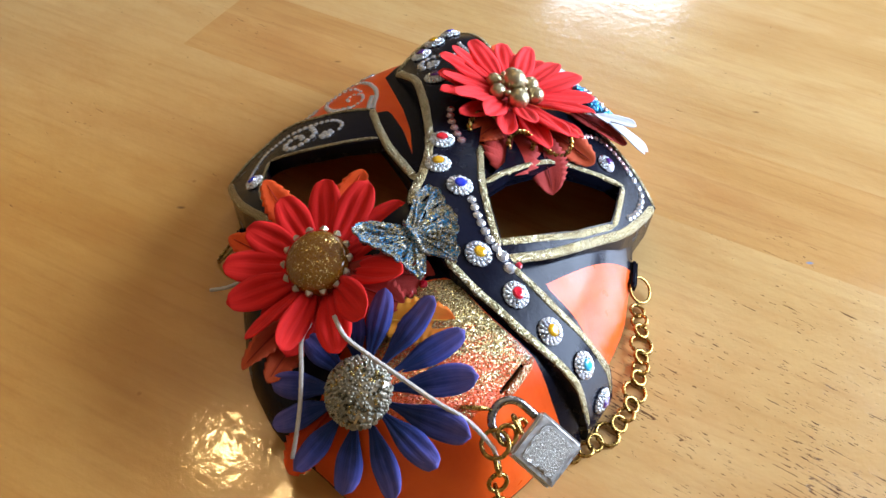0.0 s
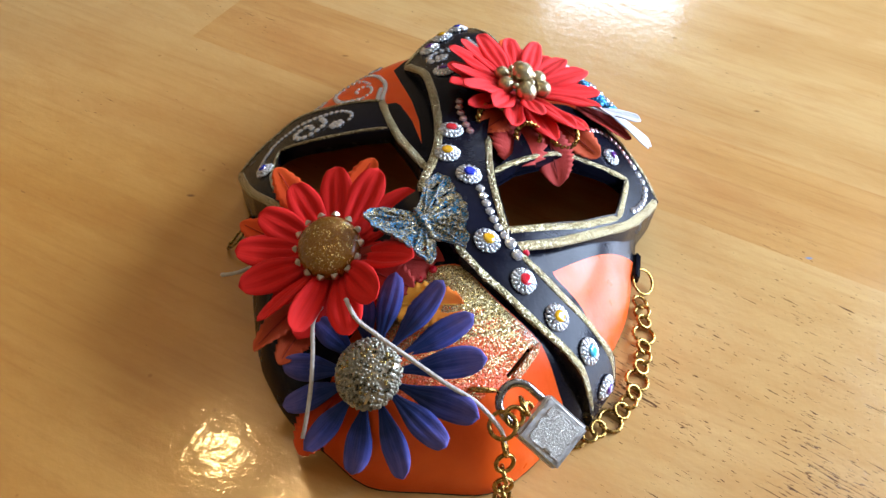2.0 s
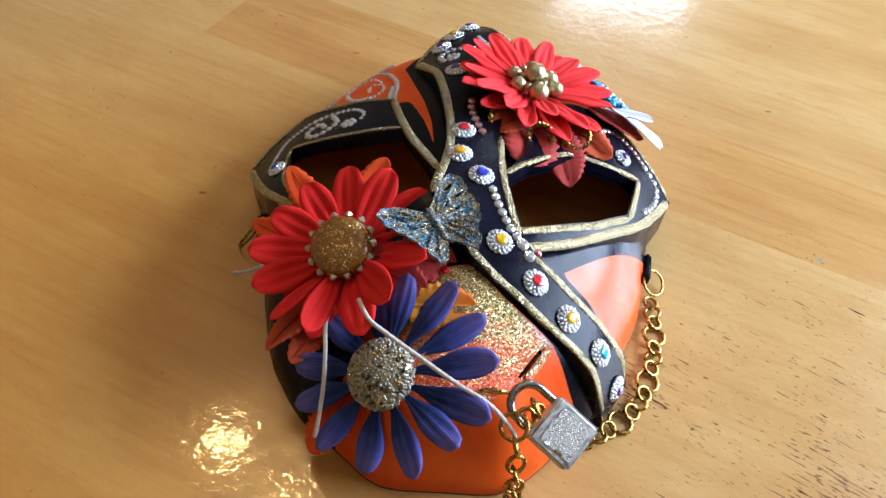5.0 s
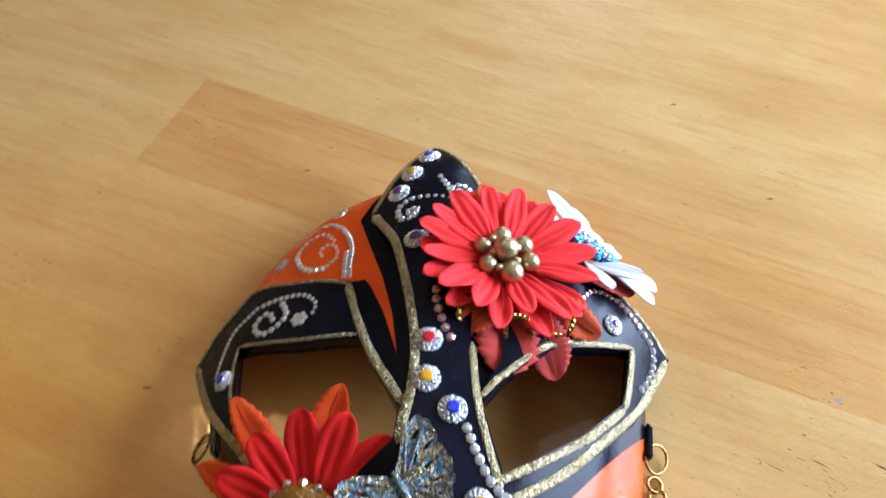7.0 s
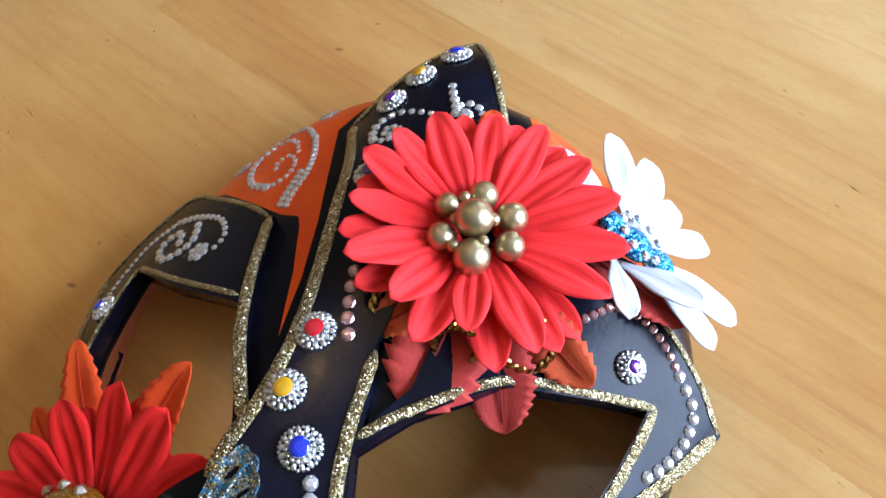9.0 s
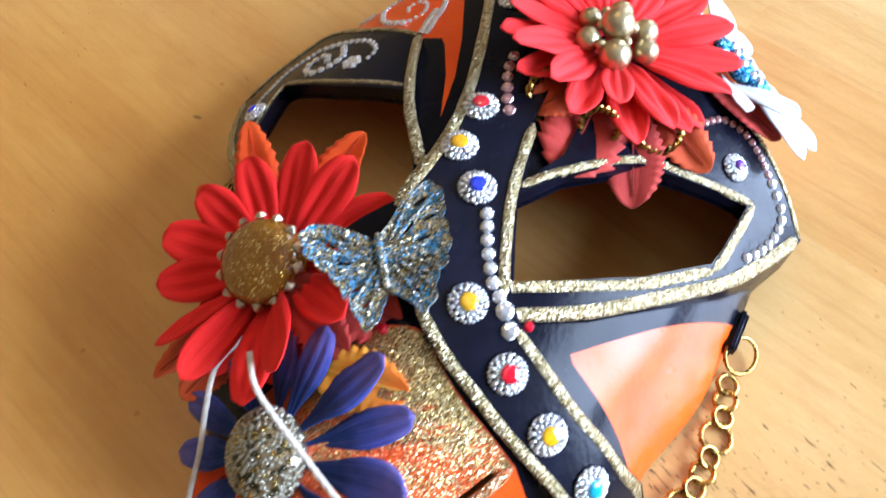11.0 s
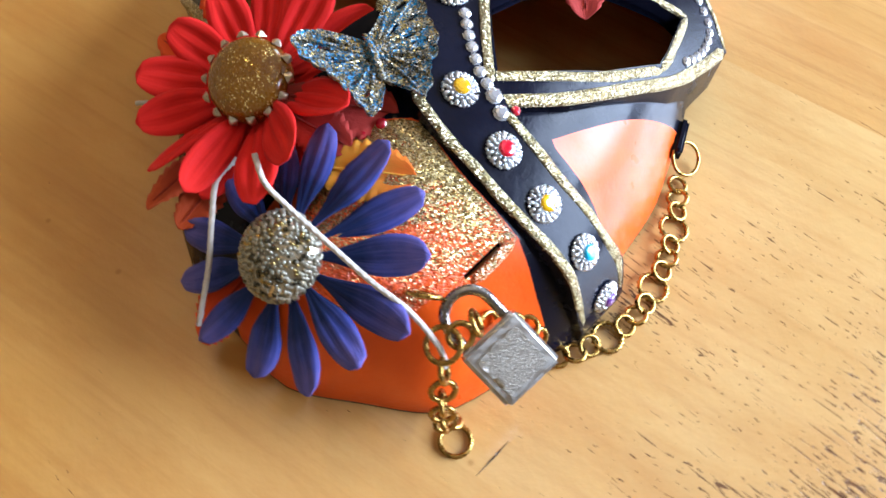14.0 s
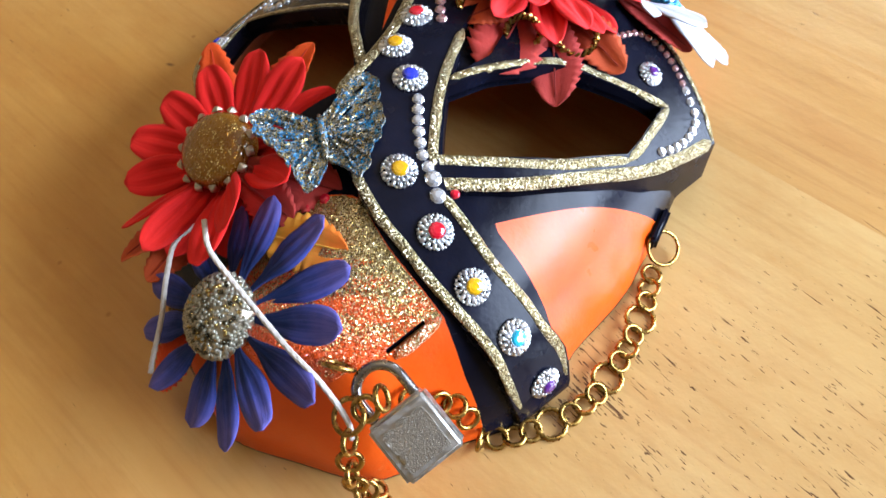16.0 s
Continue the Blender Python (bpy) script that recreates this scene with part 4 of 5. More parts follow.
# ---- petals and leaves ----


def petal_mesh(name, length, width, mat, waist=0.25, cup=0.12, droop=0.0, lobes=3, depth=0.06, teeth=0, point=2.2, seed=0, root=0.12, wide=0.62):
    """A cloth petal from the origin along +x, pressed into lobes by sharp creases, 0.3 mm thick; UV runs from root to tip."""
    bm = bmesh.new()
    uv = bm.loops.layers.uv.new("UVMap")
    nu, nv = (20, 12) if teeth == 0 else (44, 6)
    grid = {}
    for side in (0, 1):
        for i in range(nu + 1):
            u = i / nu
            w = width * 0.5 * ((root + (1 - root) * (math.sin(math.pi * min(u / wide, 1) * 0.5)) ** (1 + waist * 3)) if u < wide
                               else max(0.0, 1 - ((u - wide) / (1 - wide)) ** point) ** 0.5)
            w = max(w, width * 0.03)
            if teeth and u > 0.15:
                w *= 1 - 0.20 * ((u * teeth) % 1.0)
            w *= 1 + 0.10 * noise.noise((u * 3, seed, 1.0))
            for j in range(nv + 1):
                v = 2 * j / nv - 1
                wf = w / (0.5 * width)
                z = cup * width * v * v * (0.4 + u) * wf ** 1.5 - droop * length * u * u
                z += depth * width * (abs(math.sin(math.pi * 0.5 * lobes * (v + 1))) - 0.5) * math.sin(math.pi * min(1, u * 1.05)) ** 0.7 * wf
                z += 0.09 * width * noise.noise((u * 2.5 + seed, v * wf * 1.5, 0.5 * seed))
                grid[side, i, j] = bm.verts.new((length * u, v * w + 0.06 * width * u * noise.noise((u * 2, seed * 3.0, 7)), z - 0.0003 * side))
    for i in range(nu):
        for j in range(nv):
            for side in (0, 1):
                ids = ((i, j), (i + 1, j), (i + 1, j + 1), (i, j + 1))
                f = bm.faces.new([grid[side, a, b] for a, b in (ids if side == 0 else ids[::-1])])
                for loop, (a, b) in zip(f.loops, ids if side == 0 else ids[::-1]):
                    loop[uv].uv = (a / nu, b / nv)
    ring = [(i, 0) for i in range(nu)] + [(nu, j) for j in range(nv)] + [(i, nv) for i in range(nu, 0, -1)] + [(0, j) for j in range(nv, 0, -1)]
    for a, b in zip(ring, ring[1:] + ring[:1]):
        f = bm.faces.new((grid[0, a[0], a[1]], grid[1, a[0], a[1]], grid[1, b[0], b[1]], grid[0, b[0], b[1]]))
        for loop, (p, q) in zip(f.loops, (a, a, b, b)):
            loop[uv].uv = (p / nu, q / nv)
    me = bpy.data.meshes.new(name)
    bm.to_mesh(me)
    bm.free()
    me.materials.append(mat)
    me.polygons.foreach_set("use_smooth", [True] * len(me.polygons))
    return me


def lay(name, me, length, start, tip, up, parent, roll=0.0):
    """A petal of that built length from start to tip, its face towards up."""
    a, b = Vector(start), Vector(tip)
    d = b - a
    x = d.normalized()
    z = Vector(up) - x * Vector(up).dot(x)
    m = frame_of(a, z, x)
    k = d.length / length
    return share(name, me, Matrix.Translation(-parent.location) @ m @ pose(0, 0, 0, roll) @ Matrix.Diagonal((k, k * 0.5 + 0.5, 1, 1)), parent)


def between(c, tip, fraction):
    return Vector(c).lerp(Vector(tip), fraction)


# red flower with a bronze centre
red_flower = thing("red_flower", "red cloth flower with a studded bronze glitter centre", "flower", (-0.0370, -0.0310, 0.0450), "cloth flowers")
C1, N1 = Vector((-0.0366, -0.0262, 0.0412)), Vector((-0.20, -0.36, 0.91)).normalized()
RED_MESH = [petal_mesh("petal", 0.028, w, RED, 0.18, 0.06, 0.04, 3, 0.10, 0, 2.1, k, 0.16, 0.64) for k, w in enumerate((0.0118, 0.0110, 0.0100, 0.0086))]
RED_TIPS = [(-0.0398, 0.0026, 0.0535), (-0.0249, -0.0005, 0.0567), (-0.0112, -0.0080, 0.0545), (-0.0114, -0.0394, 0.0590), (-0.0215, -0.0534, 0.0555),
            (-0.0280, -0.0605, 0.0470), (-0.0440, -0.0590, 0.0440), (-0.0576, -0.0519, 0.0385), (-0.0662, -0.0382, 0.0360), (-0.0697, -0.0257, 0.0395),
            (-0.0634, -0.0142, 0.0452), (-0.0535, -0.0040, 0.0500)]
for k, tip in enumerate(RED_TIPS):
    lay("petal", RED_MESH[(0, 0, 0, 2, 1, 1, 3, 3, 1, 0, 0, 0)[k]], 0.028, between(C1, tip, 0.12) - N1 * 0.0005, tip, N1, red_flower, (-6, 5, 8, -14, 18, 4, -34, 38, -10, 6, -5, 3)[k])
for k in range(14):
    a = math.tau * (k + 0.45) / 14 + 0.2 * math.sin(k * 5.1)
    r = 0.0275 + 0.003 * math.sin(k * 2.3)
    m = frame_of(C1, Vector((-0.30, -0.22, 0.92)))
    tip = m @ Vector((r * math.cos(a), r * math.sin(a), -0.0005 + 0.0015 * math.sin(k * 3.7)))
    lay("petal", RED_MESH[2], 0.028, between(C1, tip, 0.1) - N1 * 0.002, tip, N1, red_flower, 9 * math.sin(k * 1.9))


def cabochon(parent, centre, normal, radius, height):
    bm = bmesh.new()
    prof = [(1.0, 0.0), (1.02, 0.35), (0.98, 0.62), (0.88, 0.82), (0.7, 0.93), (0.4, 0.99), (0.0, 1.0)]
    rows = []
    for r, h in prof[:-1]:
        rows.append([bm.verts.new((radius * r * math.cos(math.tau * k / 40), radius * r * math.sin(math.tau * k / 40), height * h)) for k in range(40)])
    for a, b in zip(rows, rows[1:]):
        for k in range(40):
            bm.faces.new((a[k], a[(k + 1) % 40], b[(k + 1) % 40], b[k]))
    tipv = bm.verts.new((0, 0, height))
    for k in range(40):
        bm.faces.new((rows[-1][k], rows[-1][(k + 1) % 40], tipv))
    bm.faces.new(rows[0][::-1])
    bm.transform(Matrix.Translation(-parent.location) @ frame_of(centre, normal))
    return part("centre_disc", bm, BRONZE, parent, "domed bronze glitter disc")


cabochon(red_flower, C1 + N1 * 0.0035, N1, 0.0102, 0.0072)


def stud_mesh():
    bm = bmesh.new()
    bmesh.ops.create_cone(bm, cap_ends=True, segments=4, radius1=0.0018, radius2=0.0006, depth=0.0013, matrix=Matrix.Translation((0, 0, 0.0008)))
    bmesh.ops.bevel(bm, geom=list(bm.edges), offset=0.00022, segments=1, affect="EDGES")
    me = bpy.data.meshes.new("stud")
    bm.to_mesh(me)
    bm.free()
    me.materials.append(STUD)
    return me


STUD_MESH = stud_mesh()
for k in range(14):
    a = math.tau * k / 14 + 0.1
    m = frame_of(C1 + N1 * 0.0078, N1)
    out = m.to_3x3() @ Vector((math.cos(a), math.sin(a), 0))
    share("stud", STUD_MESH, Matrix.Translation(-red_flower.location) @ frame_of(m @ Vector((0.0104 * math.cos(a), 0.0104 * math.sin(a), -0.0005)), out + N1 * 0.55) @ pose(0, 0, 0, 0, 0, 30 * k), red_flower)

# purple flower with a dome of seed beads
purple_flower = thing("purple_flower", "purple cloth daisy with a dome of silvery seed beads", "flower", (-0.0210, -0.0660, 0.0340), "cloth flowers")
C2, N2 = Vector((-0.0208, -0.0665, 0.0345)), Vector((-0.37, -0.40, 0.84)).normalized()
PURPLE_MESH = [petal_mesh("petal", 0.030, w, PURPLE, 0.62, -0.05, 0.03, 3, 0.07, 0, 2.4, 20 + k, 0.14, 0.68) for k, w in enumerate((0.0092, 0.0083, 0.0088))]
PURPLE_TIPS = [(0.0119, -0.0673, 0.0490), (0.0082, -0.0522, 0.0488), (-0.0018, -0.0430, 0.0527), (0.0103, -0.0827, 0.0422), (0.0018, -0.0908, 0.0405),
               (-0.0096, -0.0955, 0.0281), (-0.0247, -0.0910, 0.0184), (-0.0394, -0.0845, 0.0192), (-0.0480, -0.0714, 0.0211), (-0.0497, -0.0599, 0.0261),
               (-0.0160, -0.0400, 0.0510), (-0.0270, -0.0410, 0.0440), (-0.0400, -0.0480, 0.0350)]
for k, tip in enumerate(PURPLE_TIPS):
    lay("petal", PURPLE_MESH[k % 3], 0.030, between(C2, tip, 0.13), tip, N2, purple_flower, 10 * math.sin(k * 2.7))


def bead_dome(parent, centre, normal, radius, height):
    bm = bmesh.new()
    rng = random.Random(4)
    bmesh.ops.create_uvsphere(bm, u_segments=24, v_segments=12, radius=1.0, matrix=Matrix.Diagonal((radius * 0.97, radius * 0.97, height * 0.95, 1)))
    bm.transform(Matrix.Translation(-parent.location) @ frame_of(centre, normal))
    part("bead_core", bm, STUD, parent)
    shapes = []
    for mat in (SEED, SEED, SEED_GOLD, SEED, SEED, SEED_DARK, SEED, SEED):
        bead = bmesh.new()
        bmesh.ops.create_icosphere(bead, subdivisions=2, radius=0.00060)
        me = bpy.data.meshes.new("seed_bead")
        bead.to_mesh(me)
        me.polygons.foreach_set("use_smooth", [True] * len(me.polygons))
        bead.free()
        me.materials.append(mat)
        shapes.append(me)
    n, rest = 520, bmesh.new()
    for k in range(n):
        z = 1 - 0.97 * (k + 0.5) / n
        a = k * 2.39996 + rng.uniform(-0.12, 0.12)
        s = math.sqrt(1 - z * z)
        p = Vector((radius * s * math.cos(a), radius * s * math.sin(a), height * z))
        m = Matrix.Translation(-parent.location) @ frame_of(centre, normal) @ frame_of(p, (s * math.cos(a), s * math.sin(a), z)) @ Matrix.Scale(rng.uniform(0.75, 1.15), 4)
        if k < 300:
            share("seed_bead", rng.choice(shapes), m, parent)
        else:
            # the outer rows, too many to pick apart
            bmesh.ops.create_icosphere(rest, subdivisions=2, radius=0.00060, matrix=m)
    tagged(part("bead_rest", rest, SEED, parent, "outer rows of seed beads"), kind="stuff")


SEED = metal("silver-lined glass seed beads", (0.52, 0.49, 0.38), 0.30, 0.5)
SEED_GOLD = metal("gold-lined glass seed beads", (0.60, 0.46, 0.18), 0.22, 0.5)
SEED_DARK = metal("dark glass seed beads", (0.14, 0.13, 0.09), 0.2, 0.5)
SEED.node_tree.nodes["Principled BSDF"].inputs["Metallic"].default_value = 0.6
bead_dome(purple_flower, C2 + N2 * 0.0012, N2, 0.0104, 0.0068)

# coral flower with gold beads
coral_flower = thing("red_flower", "coral red cloth flower with a cluster of gold beads", "flower", (0.0250, 0.0550, 0.0520), "cloth flowers")
C3, N3 = Vector((0.0250, 0.0550, 0.0500)), Vector((0.2, 0.1, 1.0)).normalized()
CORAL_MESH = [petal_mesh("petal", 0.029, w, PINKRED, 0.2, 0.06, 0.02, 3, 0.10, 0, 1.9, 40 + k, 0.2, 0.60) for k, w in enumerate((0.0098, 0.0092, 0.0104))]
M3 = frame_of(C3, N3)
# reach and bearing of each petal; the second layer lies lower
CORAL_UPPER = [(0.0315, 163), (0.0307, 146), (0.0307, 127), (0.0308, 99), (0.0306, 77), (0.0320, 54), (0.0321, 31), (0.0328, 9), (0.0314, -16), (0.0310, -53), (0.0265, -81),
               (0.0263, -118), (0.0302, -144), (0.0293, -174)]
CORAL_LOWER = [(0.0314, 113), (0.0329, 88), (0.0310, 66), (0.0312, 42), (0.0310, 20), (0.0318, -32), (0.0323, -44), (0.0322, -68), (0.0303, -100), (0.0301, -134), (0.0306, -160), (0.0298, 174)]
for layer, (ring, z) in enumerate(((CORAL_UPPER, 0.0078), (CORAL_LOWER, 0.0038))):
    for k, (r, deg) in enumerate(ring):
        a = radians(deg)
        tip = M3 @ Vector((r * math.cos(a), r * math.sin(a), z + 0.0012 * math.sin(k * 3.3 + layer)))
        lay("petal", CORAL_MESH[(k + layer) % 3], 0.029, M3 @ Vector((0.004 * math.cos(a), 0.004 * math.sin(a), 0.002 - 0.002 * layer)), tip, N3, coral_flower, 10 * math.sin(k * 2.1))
bead_bm = bmesh.new()
bmesh.ops.create_uvsphere(bead_bm, u_segments=32, v_segments=18, radius=1.0)
BEAD = bpy.data.meshes.new("bead")
bead_bm.to_mesh(BEAD)
bead_bm.free()
BEAD.materials.append(GOLD_BEAD)
BEAD.polygons.foreach_set("use_smooth", [True] * len(BEAD.polygons))


def bead(parent, p, r, name="bead"):
    return share(name, BEAD, Matrix.Translation(-parent.location) @ Matrix.Translation(p) @ Matrix.Scale(r, 4), parent)


for place, r in (((0.0252, 0.0548, 0.0592), 0.0038), ((0.0247, 0.0629, 0.0551), 0.0030), ((0.0319, 0.0598, 0.0533), 0.0032), ((0.0335, 0.0521, 0.0548), 0.0029),
                 ((0.0266, 0.0469, 0.0567), 0.0036), ((0.0190, 0.0499, 0.0570), 0.0029), ((0.0178, 0.0582, 0.0558), 0.0027)):
    bead(coral_flower, Vector(place), r * 1.12)
for place, r in (((0.0213, 0.0540, 0.0585), 0.0014), ((0.0290, 0.0560, 0.0578), 0.0015), ((0.0285, 0.0500, 0.0588), 0.0013), ((0.0225, 0.0478, 0.0583), 0.0014), ((0.0213, 0.0605, 0.0572), 0.0013)):
    bead(coral_flower, Vector(place), r)

# white flower with blue stones
white_flower = thing("white_flower", "white cloth daisy with turquoise glitter stones", "flower", (0.0580, 0.0650, 0.0380), "cloth flowers")
C4, N4 = Vector((0.0585, 0.0652, 0.0415)), Vector((0.62, 0.40, 0.67)).normalized()
WHITE_MESH = petal_mesh("petal", 0.028, 0.0080, WHITE, 0.3, 0.06, 0.03, 2, 0.06, 0, 2.1, 60, 0.25, 0.62)
for k, tip in enumerate([(0.0354, 0.0863, 0.0458), (0.0480, 0.0995, 0.0366), (0.0593, 0.1037, 0.0211), (0.0683, 0.0926, 0.0179), (0.0782, 0.0864, 0.0120), (0.0860, 0.0590, 0.0257), (0.0809, 0.0483, 0.0337)]):
    lay("petal", WHITE_MESH, 0.028, between(C4, tip, 0.12), tip, (0.42, 0.15, 0.88), white_flower, 12 * math.sin(k * 3.1))
# two petals stand up in front of the stones
for start, tip in (((0.0560, 0.0600, 0.0420), (0.0757, 0.0545, 0.0425)), ((0.0545, 0.0610, 0.0430), (0.0610, 0.0440, 0.0520))):
    lay("petal", WHITE_MESH, 0.028, start, tip, (0.40, 0.0, 0.91), white_flower)


def blob_stone(parent, centre, normal, size, mat):
    bm = bmesh.new()
    bmesh.ops.create_icosphere(bm, subdivisions=3, radius=1.0)
    for v in bm.verts:
        v.co *= 1 + 0.08 * noise.noise(v.co * 3 + Vector((size[0] * 900, 0, 0)))
    bm.transform(Matrix.Translation(-parent.location) @ frame_of(centre, normal) @ Matrix.Diagonal((*size, 1)))
    return part("stone", bm, mat, parent, "turquoise glitter stone")


M4 = frame_of(C4 + N4 * 0.0015 + Vector((0.0, 0.0008, 0)), N4)
for place, s in (((0.0530, 0.0668, 0.0455), 0.0044), ((0.0588, 0.0652, 0.0420), 0.0050), ((0.0648, 0.0634, 0.0380), 0.0042)):
    blob_stone(white_flower, Vector(place), N4, (s, s * 0.85, 0.0030), BLUE_GLITTER)
for k in range(10):
    a = math.tau * k / 10
    share("rhinestone", CLEAR_GEM, Matrix.Translation(-white_flower.location) @ M4 @ pose(0.0062 * math.cos(a), 0.0062 * math.sin(a), 0.0008) @ Matrix.Scale(0.0024, 4), white_flower)

# leaves behind the flowers


def leaf(label, start, tip, up, width, mat, seed, roll=0, teeth=11, droop=0.1):
    a = Vector(start)
    length = (Vector(tip) - a).length
    ob = thing("cloth_leaf", label, "leaf", a, "cloth leaves")
    me = petal_mesh("blade", length, width, mat, 0.1, 0.10, droop, 2, 0.07, teeth, 1.3, seed, 0.3)
    blade = lay("blade", me, length, a, tip, up, ob, roll)
    bm = bmesh.new()
    tube(bm, [Vector((length * u, 0, 0.05 * width * math.sin(math.pi * min(1, u * 1.1)) * 0.35 - droop * length * u * u + 0.0002)) for u in np.linspace(0.05, 0.92, 12)], lambda t: 0.00042 - 0.00026 * t, 6)
    bm.transform(blade.matrix_basis)
    part("midrib", bm, mat, ob)
    return ob


leaf("orange serrated cloth leaf behind the red flower", (-0.0420, -0.0180, 0.0370), (-0.0626, 0.0100, 0.0455), N1, 0.012, LEAF_ORANGE, 1, 10)
leaf("orange serrated cloth leaf behind the red flower", (-0.0350, -0.0160, 0.0400), (-0.0288, 0.0105, 0.0525), N1, 0.014, LEAF_ORANGE, 2, -8)
leaf("orange serrated cloth leaf behind the red flower", (-0.0450, -0.0240, 0.0350), (-0.0740, -0.0068, 0.0330), N1, 0.011, LEAF_ORANGE, 3, 0)
leaf("rust red cloth leaf under the red flower", (-0.0420, -0.0360, 0.0330), (-0.0585, -0.0575, 0.0325), N1, 0.010, LEAF_RUST, 4, 15)
leaf("rust red cloth leaf under the red flower", (-0.0400, -0.0400, 0.0310), (-0.0500, -0.0605, 0.0290), N1, 0.011, LEAF_RUST, 5, -10)
leaf("dark red cloth leaf under the butterfly", (-0.0280, -0.0320, 0.0480), (-0.0015, -0.0345, 0.0515), N1, 0.017, LEAF_RED, 6, 5)
leaf("dark red cloth leaf under the butterfly", (-0.0290, -0.0350, 0.0470), (-0.0105, -0.0440, 0.0490), N1, 0.013, LEAF_RED, 7, 5)
leaf("yellow and orange cloth leaf behind the purple flower", (-0.0210, -0.0470, 0.0430), (0.0050, -0.0485, 0.0490), (-0.2, -0.3, 0.9), 0.015, LEAF_YELLOW, 8, 6)
leaf("orange cloth leaf under the purple flower", (-0.0300, -0.0680, 0.0265), (-0.0430, -0.0825, 0.0120), N2, 0.014, LEAF_ORANGE, 9, 0)
leaf("dark red cloth leaf under the coral flower", (0.0330, 0.0400, 0.0500), (0.0403, 0.0155, 0.0465), (0.1, -0.3, 0.95), 0.017, LEAF_RED, 10, 5, 14, 0.33)
leaf("dark red cloth leaf under the coral flower", (0.0260, 0.0420, 0.0500), (0.0224, 0.0138, 0.0505), (0.0, -0.4, 0.9), 0.023, LEAF_RED, 11, -5, 8)
leaf("orange cloth leaf under the coral flower", (0.0330, 0.0450, 0.0490), (0.0560, 0.0290, 0.0445), (0.2, -0.4, 0.9), 0.013, LEAF_RUST, 12, 10)
leaf("dark red cloth leaf under the coral flower", (0.0250, 0.0450, 0.0500), (0.0110, 0.0280, 0.0540), (0.0, -0.3, 0.9), 0.013, LEAF_RUST, 13, 0)
leaf("dark red cloth leaf beside the white flower", (0.0500, 0.0600, 0.0420), (0.0740, 0.0520, 0.0360), (0.3, 0.0, 0.9), 0.012, LEAF_RED, 14, 0)
leaf("orange cloth leaf behind the coral flower", (0.0240, 0.0720, 0.0480), (0.0195, 0.0885, 0.0530), (0.0, 0.0, 1), 0.009, LEAF_ORANGE, 15, 0)

# gold wire loops under the coral flower
for place, n, r in (((0.0150, 0.0338, 0.0520), (0.35, -0.45, 0.80), 0.0068), ((0.0276, 0.0288, 0.0505), (0.1, -0.6, 0.75), 0.0046), ((0.0415, 0.0340, 0.0485), (0.2, -0.4, 0.85), 0.0056)):
    ob = thing("gold_loop", "twisted gold wire loop under the coral flower", "wire loop", place, "gold wire loops")
    bm = bmesh.new()
    for ph in (0, math.pi):
        tube(bm, [Vector(((r + 0.0005 * math.cos(9 * a + ph)) * math.cos(a), (r + 0.0005 * math.cos(9 * a + ph)) * math.sin(a), 0.0005 * math.sin(9 * a + ph))) for a in (math.tau * k / 72 for k in range(72))], 0.00055, 6, True)
    bm.transform(frame_of((0, 0, 0), n))
    part("wire", bm, BRASS, ob)

# ---- butterfly ----
butterfly = thing("butterfly_ornament", "silver butterfly ornament covered in gold and blue glitter", "butterfly", (-0.0074, -0.0227, 0.0550))


def wing(name, outline, hinge, lift, cuts):
    """One wing: a flat plate with cut-outs and raised veins, folded up about its hinge."""
    base_pt, way = np.array(hinge[0]), np.array(hinge[1]) - np.array(hinge[0])
    way = way / np.linalg.norm(way)
    nrm = np.array([-way[1], way[0]])
    out = spline(outline, 0.0007, True)
    # scalloped outer edge
    centre = base_pt + way * 0.006
    ray = out - centre
    far = np.linalg.norm(ray, axis=1)
    run = np.arange(len(out)) * 0.0007
    out = out + ray / far[:, None] * (0.0009 * np.clip((far - 0.009) / 0.003, 0, 1) * (np.abs(np.sin(run / 0.0040 * math.pi)) - 0.5))[:, None]
    holes = []
    for (cx, cy), (dx, dy), w in cuts:
        d = np.array([dx, dy])
        q = np.array([-dy, dx]) / max(np.hypot(dx, dy), 1e-9) * w
        c = np.array([cx, cy])
        holes.append(np.array([c - d, c - d * 0.3 + q, c + d * 0.6 + q * 0.8, c + d, c + d * 0.6 - q * 0.8, c - d * 0.3 - q]))

    def up(x, y):
        s = np.abs((np.asarray(x) - base_pt[0]) * nrm[0] + (np.asarray(y) - base_pt[1]) * nrm[1])
        edge = distance_to(out, x, y)
        return 0.0560 + lift * s + 0.0007 * np.exp(-(edge / 0.0009) ** 2)
    bm = solid(out, holes, up, lambda x, y: up(x, y) - 0.0010, grid=0.0011)
    bm.transform(Matrix.Translation(-butterfly.location))
    return part(name, bm, BUTTERFLY, butterfly, angle=60)


def veins(hinge_point, ends, lift):
    for ex, ey in ends:
        pts = []
        for t in np.linspace(0, 1, 10):
            x, y = hinge_point[0] + (ex - hinge_point[0]) * t, hinge_point[1] + (ey - hinge_point[1]) * t + 0.0006 * math.sin(math.pi * t)
            away = abs((x + 0.0120) * 0.872 + (y + 0.0180) * 0.490)
            pts.append(Vector((x, y, 0.0563 + lift * away)) - butterfly.location)
        bm = bmesh.new()
        tube(bm, pts, lambda t: 0.00050 - 0.00014 * t, 7)
        part("vein", bm, BUTTERFLY, butterfly)


AXIS = ((-0.0120, -0.0180), (-0.0030, -0.0340))
